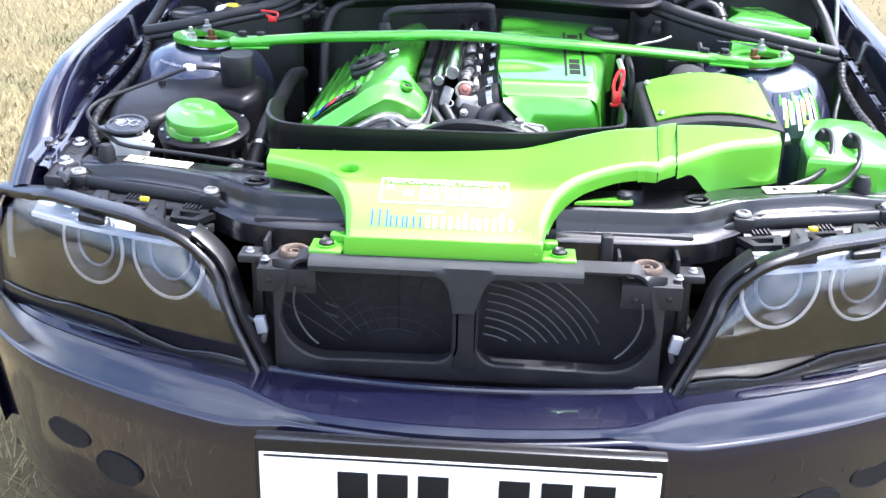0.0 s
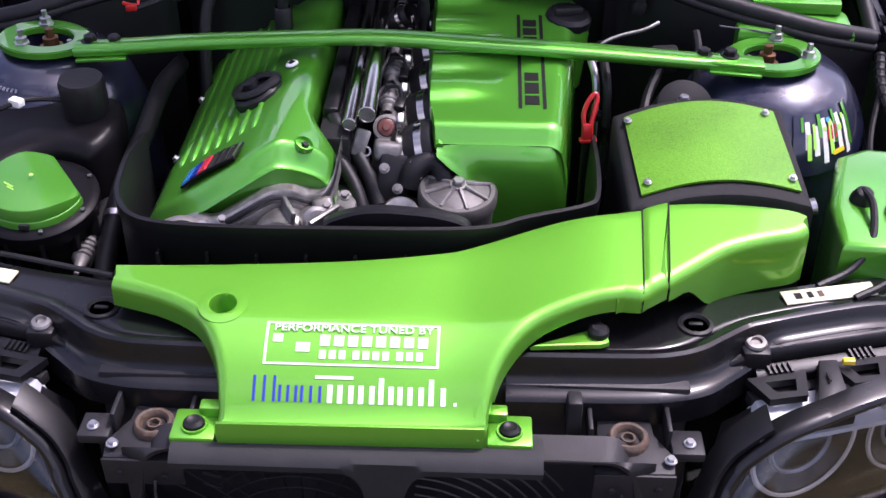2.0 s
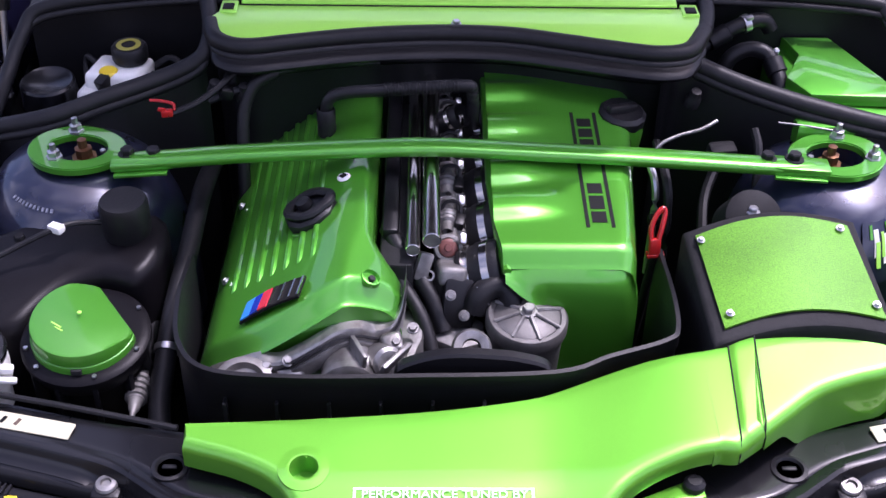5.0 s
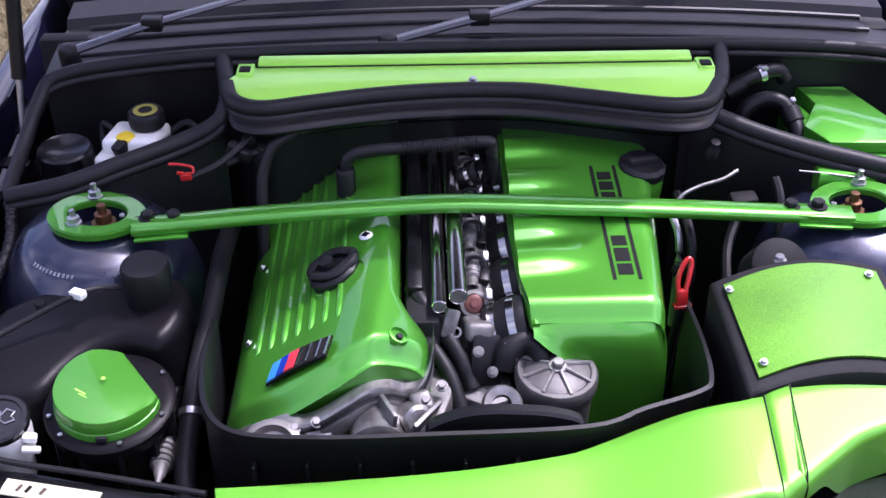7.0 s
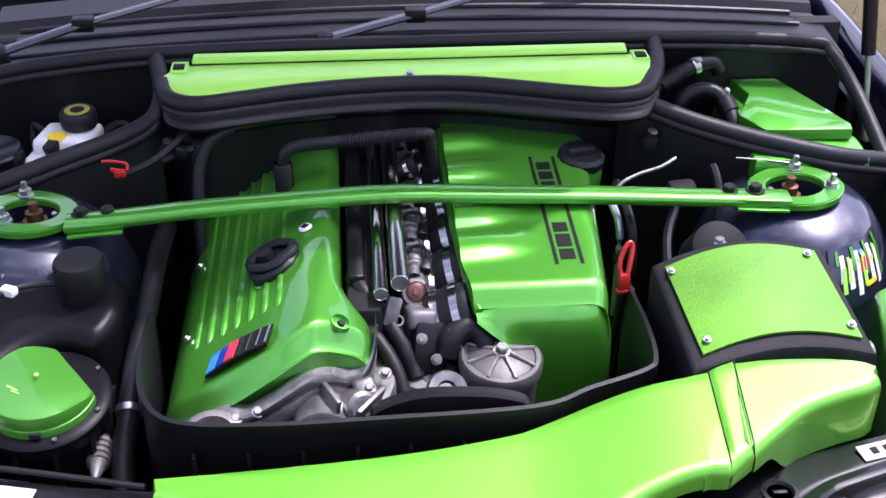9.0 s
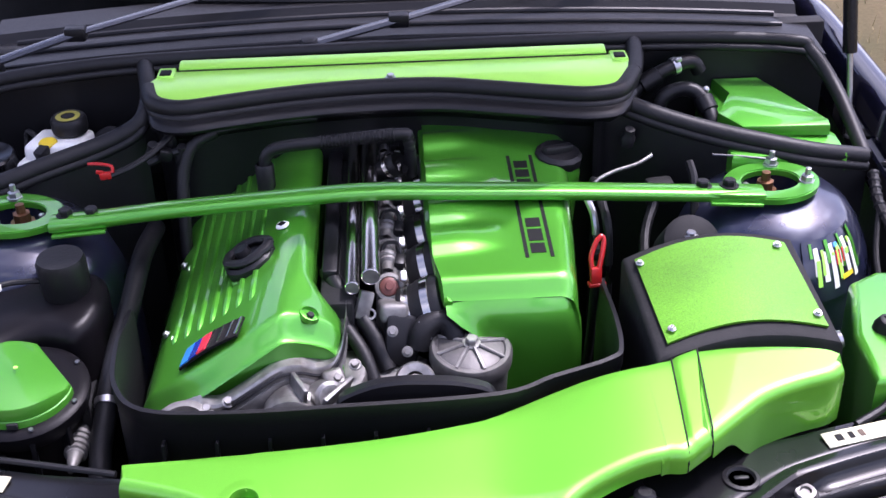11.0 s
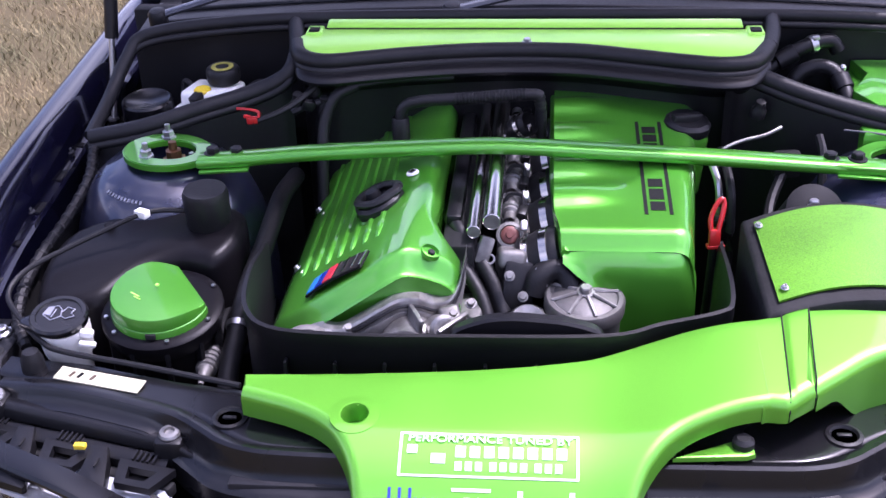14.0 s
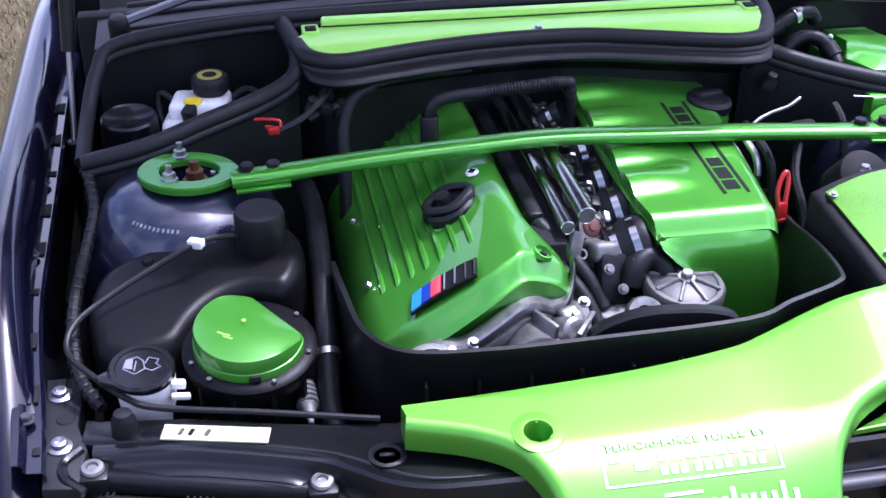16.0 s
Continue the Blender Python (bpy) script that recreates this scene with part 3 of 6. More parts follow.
# ---- crossmember with the lamp rails ----
slam = thing("front_crossmember", "black front crossmember with moulded steps and bolts", "crossmember", (0, 0.1, 0.72))


def slam_top(x, y):
    return 0.758 - 0.012 * ease(abs(x), 0.5, 0.62)


for side in (-1, 1):
    s = side
    back = [(s * 0.155, 0.130), (s * 0.24, 0.150), (s * 0.30, 0.162), (s * 0.40, 0.178), (s * 0.50, 0.203), (s * 0.56, 0.219), (s * 0.615, 0.236)]
    fr = [(s * 0.155, 0.060), (s * 0.24, 0.062), (s * 0.30, 0.074), (s * 0.37, 0.119), (s * 0.46, 0.151), (s * 0.55, 0.178), (s * 0.62, 0.200)]
    if s > 0:
        part("upper_tray", shell(back, fr, slam_top, lambda x, y: 0.70, 0.008), SHINY, slam)
    else:
        part("upper_tray", shell(back[::-1], fr[::-1], slam_top, lambda x, y: 0.70, 0.008), SHINY, slam)
    # lower rail with the lamp bolts
    a, b = Vector((s * 0.605, 0.160, 0.728)), Vector((s * 0.385, 0.102, 0.728))
    turn = s * math.degrees(math.atan2(a.y - b.y, abs(a.x - b.x)))
    part("lamp_rail", box((a + b) / 2 + Vector((0, 0.002, 0.0)), ((a - b).length, 0.024, 0.022), 0.007, (-14, 0, turn), 3), PLASTIC, slam)
    part("lamp_rail", box((a + b) / 2 + Vector((0, 0.019, -0.002)), ((a - b).length * 0.98, 0.014, 0.016), 0.004, (0, 0, turn)), PLASTIC, slam)
    part("rail_point", prism([(b.x - s * x, b.y + y) for x, y in ((-0.004, 0.020), (0.010, 0.016), (0.046, -0.020), (0.044, -0.026), (0.010, -0.014), (-0.004, -0.012))][::-s], 0.715, lambda x, y: 0.738 - 0.30 * abs(b.x - x), 0.003), PLASTIC, slam)
    part("rail_foot", sheet([[p + Vector((0, dy, dz)) for dy, dz in ((-0.012, -0.006), (-0.026, -0.008), (-0.029, -0.011), (-0.029, -0.03))] for p in (a, a.lerp(b, 0.5), b)]), PLASTIC, slam)
    for q in (a, b):
        boss = part("boss", box(q + Vector((0, 0.002, -0.006)), (0.032, 0.036, 0.040), 0.006), PLASTIC, slam)
        part("boss_bolt", lathe([(0.0115, 0), (0.0120, 0.003), (0.0105, 0.0055), (0.006, 0.006), (0.005, 0.003), (0, 0.003)], q + Vector((0, 0.0, 0.0135)), (0, -0.1, 1), 20), ALU, boss)
    # stamped front of the tray: rounded ridge, hollow wall and the shelf at its foot
    web = []
    for q in spline([(0.606, 0.180, 0), (0.54, 0.165, 0), (0.461, 0.143, 0), (0.405, 0.125, 0), (0.375, 0.113, 0), (0.348, 0.094, 0), (0.322, 0.075, 0), (0.292, 0.063, 0), (0.25, 0.058, 0), (0.118, 0.055, 0)], 5):
        z = 0.760 - 0.012 * ease(q.x, 0.5, 0.62)
        w = 0.005 * (1 - ease(q.x, 0.30, 0.39))
        d = 0.5 + 0.5 * (1 - ease(q.x, 0.36, 0.42))
        web.append([(s * (q.x - 0.35 * a * ease(q.x, 0.28, 0.33) * (1 - ease(q.x, 0.37, 0.41))), q.y + a, z + h * d) for a, h in ((0.012, -0.003), (0.005, -0.0005), (0.0, 0.0005), (-0.004, -0.002), (-0.006, -0.008), (-0.008, -0.018), (-0.011, -0.028), (-0.016, -0.034), (-0.022, -0.036), (-0.022 - w, -0.038), (-0.025 - w, -0.041), (-0.026 - w, -0.07))])
    part("tray_front", sheet(web), SHINY, slam)
    for x in (0.205, 0.285):
        part("gusset", box((s * x, 0.020, 0.700), (0.005, 0.050, 0.026), 0.0015), DUSTY, slam)
    plate = part("bush_plate", prism([(s * x, y) for x, y in ((0.208, -0.045), (0.288, -0.043), (0.290, -0.020), (0.272, 0.010), (0.270, 0.030), (0.214, 0.030), (0.212, 0.004), (0.206, -0.022))][::s], 0.682, lambda x, y: 0.692 + 0.06 * (y + 0.02), 0.003), DUSTY, slam, "grimy black bush plate")
    part("bush_plate_edge", box((s * 0.248, -0.044, 0.672), (0.082, 0.004, 0.036), 0.0015, (4, 0, 0)), DUSTY, plate)
    for x, z in ((0.226, 0.668), (0.272, 0.672)):
        part("hole", lathe(disc_profile(0.0045, 0.002), (s * x, -0.047, z), (0, -1, 0), 16), DARK, plate)
    part("bush", lathe([(0.0125, -0.006), (0.0130, 0.004), (0.0155, 0.0075), (0.0185, 0.008), (0.0205, 0.006), (0.0215, 0.001), (0.022, -0.01)], (s * 0.244, 0, 0.694)), RUST, plate, "rusty rubber mounting bush")
    part("bush_hole", lathe(disc_profile(0.0128, 0.002), (s * 0.244, 0, 0.691)), DARK, plate)
    part("bush_sleeve", lathe([(0.005, 0.0), (0.0055, 0.006), (0.0075, 0.006), (0.008, 0.0)], (s * 0.244, 0, 0.6925), (0, 0, 1), 20), RUST, plate)
    for dx in (-0.030, 0.034):
        bolt(plate, (s * 0.25 + dx, -0.030, 0.696), 0.0045, mat=ZINC)
    bolt(plate, (s * 0.255, 0.037, 0.714), 0.006)
    part("side_bracket", box((s * 0.304, -0.002, 0.690), (0.034, 0.036, 0.012), 0.003), DUSTY, slam)
    bolt(slam, (s * 0.306, -0.006, 0.697), 0.0045, mat=ZINC)
    part("side_strut", box((s * 0.298, 0.005, 0.61), (0.016, 0.02, 0.16), 0.004), PLASTIC, slam)
    latch = part("latch", box((s * 0.288, -0.034, 0.598), (0.016, 0.012, 0.026), 0.003, (0, s * 12, 0)), SILVERED, slam, "pale broken plastic lamp clip")
    part("latch_arm", box((s * 0.300, -0.036, 0.606), (0.018, 0.006, 0.006), 0.002, (0, s * -30, 0)), GREYPLASTIC, latch)
    part("latch_foot", box((s * 0.284, -0.036, 0.580), (0.008, 0.008, 0.018), 0.002, (0, s * -14, 0)), GREYPLASTIC, latch)
    plug = part("plug", lathe([(0.019, -0.004), (0.019, 0.003), (0.015, 0.004), (0.013, 0.001), (0, 0.001)], (s * 0.320, 0.112, 0.757)), RUBBER, slam)
    part("plug_bar", box((s * 0.320, 0.112, 0.7595), (0.015, 0.005, 0.003), 0.001), RUBBER, plug)
part("guide", box((0.188, 0.016, 0.712), (0.016, 0.022, 0.050), 0.004), DUSTY, slam)
for s in (-1, 1):
    b = part("corner_bracket", prism([(s * 0.662, 0.31), (s * 0.652, 0.14), (s * 0.618, 0.135), (s * 0.612, 0.19), (s * 0.624, 0.23), (s * 0.622, 0.262), (s * 0.630, 0.31)], 0.715, lambda x, y: 0.742 + 0.05 * (y - 0.15), 0.003), DUSTY, slam)
    for x, y in ((0.645, 0.279), (0.639, 0.197)):
        f = part("flange_bolt", lathe([(0.0125, 0), (0.0125, 0.002), (0.0085, 0.004), (0.0075, 0.0085), (0.005, 0.0095), (0.004, 0.006), (0, 0.006)], (s * x, y, 0.7425 + 0.05 * (y - 0.15)), (0, -0.1, 1), 20), ZINC, b)
    part("hole", lathe(disc_profile(0.011, 0.003), (s * 0.637, 0.241, 0.7447)), DARK, b)
    part("gusset", tube([(s * 0.612, 0.135, 0.735), (s * 0.630, 0.150, 0.742), (s * 0.634, 0.172, 0.742), (s * 0.618, 0.190, 0.745)], 0.0055, 8, smooth=5), SHINY, b)
    part("buffer", lathe([(0.014, -0.02), (0.013, 0.006), (0.009, 0.016), (0, 0.018)], (s * 0.575, 0.205, 0.758)), RUBBER, slam)
lb = tagged(part("paper_label", box((-0.484, 0.172, 0.7605), (0.108, 0.021, 0.002), 0.0005, (6, 0, -13)), PALE), "pale yellow paper sticker with small faded marks on the crossmember", "label", "crossmember labels")
for dx, w, mat in ((-0.034, 0.005, RUST), (-0.024, 0.006, BLACKINK), (-0.008, 0.006, RUST)):
    part("mark", box((-0.484 + dx, 0.172 - dx * 0.23, 0.7620), (w * 0.7, 0.009, 0.0006), 0, (6, 0, -30)), mat, lb)
lb2 = tagged(part("paper_label", box((0.475, 0.172, 0.7605), (0.108, 0.021, 0.002), 0.0005, (6, 0, 13)), PALE), "pale yellow paper sticker on the crossmember", "label", "crossmember labels")
for dx, w, mat in ((-0.036, 0.008, BLACKINK), (-0.022, 0.006, BLACKINK), (-0.010, 0.006, RUST)):
    part("mark", box((0.475 + dx, 0.172 + dx * 0.23, 0.7620), (w, 0.009, 0.0006), 0, (6, 0, 13)), mat, lb2)

# ---- headlamps ----


def headlamp(s):
    t = thing("headlamp", "twin round headlamp with smoked lower cover and clear lens", "headlamp", (s * 0.45, 0.1, 0.6), "headlamps")

    def face(u, v, off=0.0):
        """A point of the lens; u runs from the inner end to the outer one, v from the bottom up."""
        bot = 0.545
        top = 0.662 + 0.040 * (1 - (1 - min(1.0, u / 0.16)) ** 3) + 0.014 * ease(u, 0.06, 0.34) - 0.020 * ease(u, 0.70, 1.0)
        z = bot + (top - bot) * v
        inner = 0.304 + 0.47 * (z - 0.545)
        x = inner + (0.736 - inner) * u
        d = x - 0.30
        w = min(1.0, max(0.0, (v - 0.60) / 0.40))
        y = -0.059 + 0.30 * d + 0.35 * d * d + 1.6 * max(0.0, x - 0.66) ** 2 + 0.014 * w + 0.011 * w * w + off
        return Vector((s * x, y, z))

    n, m = 40, 14
    us = [(i / n) ** 1.6 for i in range(n + 1)]
    part("lens", sheet([[face(us[i], j / m) for j in range(m + 1)] for i in range(n + 1)], thick=0.003), LENS, t)
    part("housing", sheet([[face(us[i], -0.05 + 1.04 * j / m, 0.062 - 0.057 * ease(us[i], 0.82, 1.0)) for j in range(m + 1)] for i in range(n + 1)]), SMOKED, t, "smoked dark lamp interior")
    part("lower_trim", sheet([[face(i / n, v, o) for v, o in ((0.0, 0.004), (0.0, -0.004), (-0.04, -0.006), (-0.12, -0.006), (-0.20, -0.004), (-0.24, 0.02))] for i in range(n + 1)]), SHINY, t)
    wave = [(i / 60, 0.06 + 0.08 * ease(i / 60, 0.34, 0.50) - 0.05 * math.exp(-((i / 60 - 0.24) / 0.09) ** 2) - 0.03 * ease(i / 60, 0.66, 0.76)) for i in range(61)]
    part("seam", tube([face(u, v, -0.003) for u, v in wave], 0.0022, 6), SHINY, t)
    part("lens_foot", sheet([[face(u, v, -0.002), face(u, v - 0.04, -0.005), face(u, -0.02, -0.005)] for u, v in wave]), SHINY, t)
    part("notch", tube([face(0.40 + 0.025 * k, -0.02 + 0.004 * k, -0.007) for k in range(9)], 0.002, 6), SHINY, t)
    edge = spline([face(0, v) for v in (-0.30, -0.1, 0.2, 0.5, 0.8, 0.93)] + [face(u, 1.0) for u in (0.012, 0.035, 0.07, 0.12, 0.2, 0.32, 0.5, 0.7, 0.85, 1.0)], 5)
    bands = ([], [])
    for i, q in enumerate(edge):
        d = (edge[min(i + 1, len(edge) - 1)] - edge[max(i - 1, 0)]).normalized()
        out = Vector((-d.z * s, 0, abs(d.x))).normalized()
        bands[0].append([q + out * a + Vector((0, b, 0)) for a, b in ((-0.001, 0.0), (0.001, -0.005), (0.004, -0.0075), (0.009, -0.008), (0.013, -0.005), (0.015, 0.002), (0.015, 0.022))])
        if q.z < 0.70 and abs(q.x) < 0.40:
            bands[1].append([q + out * a + Vector((0, b, 0)) for a, b in ((0.017, 0.014), (0.018, 0.001), (0.024, -0.001), (0.027, 0.004), (0.028, 0.034))])
    part("rim", sheet(bands[0]), SHINY, t)
    part("rim", sheet(bands[1]), PLASTIC, t)
    part("side_wall", sheet([[face(-0.07, j / m, o) for o in (0.01, 0.05, 0.10)] for j in range(-3, m + 4)]), PLASTIC, t)
    part("side_reflector", sheet([[face(u, v, 0.004) for v in (0.42, 0.5, 0.7, 0.90)] for u in (0.925, 0.94, 0.955)], thick=0.002), SILVERED, t, "clear ribbed side reflector")
    def cut(bm):
        """Takes away what would stand above the rim."""
        bmesh.ops.delete(bm, geom=[q for q in bm.verts if q.co.z > 0.707], context="VERTS")
        return bm

    for x, y, z, r in ((0.432, 0.022, 0.672, 0.064), (0.560, 0.075, 0.662, 0.060)):
        ax = (s * (0.45 if x < 0.5 else 0.49), -1, 0.10)
        k = r / 0.052
        c = (s * x, y, z)
        ring = part("ring", cut(lathe([(0.0490 * k, 0.0), (0.0500 * k, 0.002), (0.0525 * k, 0.002), (0.0535 * k, -0.001)], c, ax, 60)), RINGPLASTIC, t, "milky white light ring")
        part("reflector", cut(lathe([(0.047 * k, 0.0), (0.043 * k, -0.006), (0.036 * k, -0.012), (0.034 * k, -0.010)], c, ax, 48)), SMOKED, ring)
        part("inner_ring", cut(lathe([(0.028 * k, -0.006), (0.030 * k, -0.003), (0.032 * k, -0.006)], c, ax, 48)), SILVERED, ring)
        part("projector", cut(lathe([(0.028 * k, -0.012), (0.028 * k, -0.006), (0.020 * k, -0.001), (0, 0.001)], c, ax, 36)), SMOKED, ring)
    # lamp back, and the clip brackets between the rim and the rail
    part("lamp_body", sheet([[(s * x, y0 + (y1 - y0) * v, 0.704 - 0.006 * (v < 0.5) - 0.03 * (x < 0.38)) for v in (0, 0.25, 0.5, 0.75, 1)] for x, y0, y1 in ((0.366, 0.0, 0.05), (0.382, 0.0, 0.06), (0.45, 0.018, 0.092), (0.52, 0.040, 0.112), (0.60, 0.070, 0.135), (0.66, 0.10, 0.155))], thick=0.006), LAMPBACK, t, "pale grey lamp back")
    part("shoulder", prism([(s * 0.378, 0.052), (s * 0.372, 0.004), (s * 0.350, -0.006), (s * 0.340, 0.03), (s * 0.352, 0.060)], 0.60, lambda x, y: 0.70 - 1.2 * (0.378 - abs(x)), 0.003), PLASTIC, t)
    part("under_clip", box((s * 0.50, 0.098, 0.700), (0.26, 0.014, 0.014), 0.002, (0, 0, s * 17)), DARK, t)
    for k in range(3):
        ox, oy = 0.094 * (k - 0), 0.030 * (k - 0)
        out = [(0.453, 0.096), (0.473, 0.098), (0.474, 0.070), (0.479, 0.032), (0.476, 0.022), (0.437, 0.010), (0.434, 0.014), (0.441, 0.040)]
        if k < 2:
            br = part("clip_bracket", prism([(s * (x + ox), y + oy) for x, y in out], 0.706, lambda x, y: 0.714 + 0.16 * (y - oy - 0.006), 0.002), PLASTIC, t)
            part("slit", box((s * (0.458 + ox), 0.070 + oy, 0.7275), (0.0025, 0.012, 0.002), 0, (9, 0, s * 8)), DARK, br)
        # open four-sided link beside it
        o4 = [(0.433 + ox, 0.047 + oy), (0.438 + ox, 0.086 + oy), (0.373 + ox, 0.070 + oy), (0.392 + ox, 0.038 + oy)]
        mx, my = sum(p[0] for p in o4) / 4 + 0.002, sum(p[1] for p in o4) / 4
        i4 = [(mx + (p[0] - mx) * 0.52, my + (p[1] - my) * 0.48) for p in o4]
        if s > 0:
            o4, i4 = o4[::-1], i4[::-1]
        ringrow = [[(s * p[0], p[1], 0.712), (s * p[0], p[1], 0.721), (s * q[0], q[1], 0.721), (s * q[0], q[1], 0.712)] for p, q in zip(o4 + o4[:1], i4 + i4[:1])]
        link = part("clip_link", sheet(ringrow), PLASTIC, t)
        for q in range(5):
            part("clip_tooth", box((s * (0.398 + ox + 0.006 * q), 0.083 + oy + 0.0015 * q, 0.722), (0.0024, 0.012, 0.006), 0, (14, 0, s * 18)), PLASTIC, link)
    part("yellow_tab", box((s * 0.484, 0.094, 0.729), (0.013, 0.007, 0.006), 0.001), YELLOW, t)


headlamp(-1)
headlamp(1)

# number plate
np_t = thing("number_plate", "white number plate in a dark holder on the bumper", "number plate", (0, -0.17, 0.42))
part("holder", box((0.002, -0.194, 0.448), (0.535, 0.024, 0.145), 0.004), SHINY, np_t)
part("plate", box((0.002, -0.2075, 0.446), (0.520, 0.004, 0.111), 0.0015), PLATE, np_t)
for k, x in enumerate((-0.135, -0.083, -0.030, 0.075, 0.130, 0.185)):
    part("bar", box((x, -0.2105, 0.443), (0.040, 0.003, 0.072), 0.0006), BLACKINK, np_t)
for z, w in ((0.4985, 0.507), (0.3935, 0.507)):
    part("border", box((0.002, -0.2102, z), (w, 0.002, 0.0025), 0), BLACKINK, np_t)

# ---- green intake duct ----
duct = thing("intake_duct", "bright green painted intake duct across the radiator", "intake duct", (0, 0.1, 0.75))


def duct_top(x, y):
    z = 0.802 + 0.14 * (y - 0.135) + 0.021 * ease(x, 0.05, 0.24)
    if y < 0.065:
        z -= 2.75 * (0.065 - y) ** 1.75
    return z


def duct_low(x, y):
    return duct_top(x, y) - (0.030 - 0.006 * ease(x, 0.1, 0.2) if y > 0.0 else 0.020)


d_back = [(-0.303, 0.133), (-0.25, 0.136), (-0.215, 0.138), (-0.19, 0.139), (-0.175, 0.140), (-0.165, 0.141), (-0.13, 0.143), (-0.06, 0.149), (0.0, 0.157), (0.055, 0.167), (0.07, 0.171), (0.08, 0.174), (0.095, 0.179), (0.14, 0.193), (0.185, 0.204), (0.236, 0.212)]
d_front = [(-0.303, 0.106), (-0.245, 0.088), (-0.205, 0.064), (-0.180, 0.026), (-0.170, -0.015), (-0.168, -0.040), (-0.12, -0.041), (-0.04, -0.040), (0.04, -0.039), (0.095, -0.037), (0.098, -0.030), (0.103, -0.005), (0.118, 0.028), (0.150, 0.060), (0.20, 0.081), (0.238, 0.089)]
dbm = shell(d_back, d_front, duct_top, duct_low, 0.012, 14, 8)
# open the round hole in the top skin
hx, hy = -0.178, 0.079
bmesh.ops.delete(dbm, geom=[f for f in dbm.faces if f.calc_center_median().z > 0.785 and (f.calc_center_median().xy - Vector((hx, hy))).length < 0.0165], context="FACES")
part("duct_body", dbm, GREEN, duct)
lipo = [(-0.1685, -0.0385), (0.096, -0.0355), (0.096, -0.0395), (-0.1685, -0.0425)]
part("front_lip", prism(lipo, 0.714, 0.740, 0.001), GREEN, duct)
rows = []
for k in range(33):
    a = 2 * math.pi * k / 32
    c, q = math.cos(a), math.sin(a)
    rows.append([(hx + r * c, hy + r * q, duct_top(hx + r * c, hy + r * q) + h) for r, h in ((0.0138, -0.022), (0.0138, -0.001), (0.0146, 0.0012), (0.0165, 0.0014), (0.020, 0.0010), (0.026, 0.0007), (0.0265, -0.001))])
part("hole_rim", sheet(rows), GREEN, duct, "round hole with a green rim")
part("hole_floor", lathe(disc_profile(0.0175, 0.002, 0.0005), (-0.178, 0.079, 0.7715)), GREEN, duct)
part("hole_screw", lathe(disc_profile(0.0065, 0.004, 0.0015), (-0.176, 0.074, 0.7735)), RUBBER, duct)
# clamp sleeve and elbow into the air filter
sb = [(0.236, 0.212), (0.252, 0.216), (0.266, 0.219), (0.282, 0.226), (0.296, 0.231)]
sf = [(0.237, 0.089), (0.248, 0.088), (0.257, 0.089), (0.270, 0.097), (0.285, 0.108)]


def sleeve_z(x, y):
    return 0.8345 + 0.14 * (y - 0.22) + 0.0022 * ease(x - 0.07 * (y - 0.15), 0.262, 0.266)


def elbow_z(x, y):
    return 0.8335 + 0.14 * (y - 0.22)


part("sleeve", shell([(0.229, 0.210)] + sb, [(0.230, 0.0865)] + sf, sleeve_z, lambda x, y: sleeve_z(x, y) - 0.026, 0.014, 10, 4), GREEN, duct)
for k, mat in ((2, DARK), (4, DARK)):
    b0, f0 = Vector((*sb[k], 0)), Vector((*sf[k], 0))
    pts = [b0.lerp(f0, v / 12) for v in range(12)]
    zf = sleeve_z(f0.x, f0.y)
    pts = [Vector((q.x, q.y, sleeve_z(q.x, q.y) + 0.0001)) for q in pts] + [Vector((f0.x, f0.y + 0.004, zf - 0.004)), Vector((f0.x, f0.y - 0.0002, zf - 0.014)), Vector((f0.x, f0.y - 0.0002, zf - 0.025))]
    part("joint_line", tube(pts, 0.0010, 6), mat, duct)
eb = [(0.297, 0.231), (0.335, 0.234), (0.38, 0.233), (0.41, 0.230), (0.435, 0.224), (0.447, 0.216)]
ef = [(0.287, 0.109), (0.323, 0.137), (0.356, 0.161), (0.395, 0.176), (0.432, 0.186), (0.447, 0.195)]
part("elbow", shell(eb, ef, elbow_z, lambda x, y: elbow_z(x, y) - 0.028 - 0.040 * ease(x, 0.305, 0.345), 0.013, 10, 6), GREEN, duct)
for at, s in (((-0.195, -0.020, 0.7135), -1), ((0.122, -0.016, 0.7135), 1)):
    tab = part("tab", box(at, (0.046, 0.044, 0.010), 0.003), GREEN, duct)
    part("fastener", lathe([(0.0105, 0.0), (0.0105, 0.006), (0.007, 0.009), (0.004, 0.007), (0, 0.007)], (at[0], at[1] - 0.004, at[2] + 0.005)), RUBBER, tab)
    part("fastener_clip", lathe([(0.0135, 0.0), (0.0135, 0.004), (0.0115, 0.004)], (at[0], at[1] - 0.004, at[2] + 0.0045)), GREEN, tab)
    part("tab_wall", box((at[0] - s * 0.014, at[1] + 0.018, at[2] + 0.008), (0.024, 0.016, 0.016), 0.003), GREEN, tab)
tabr = part("tab", prism([(0.142, 0.056), (0.150, 0.060), (0.222, 0.094), (0.224, 0.066), (0.215, 0.062)], 0.763, 0.769, 0.002), GREEN, duct)
part("fastener", lathe([(0.011, 0.0), (0.011, 0.007), (0.007, 0.011), (0, 0.011)], (0.213, 0.078, 0.7685)), RUBBER, tabr)


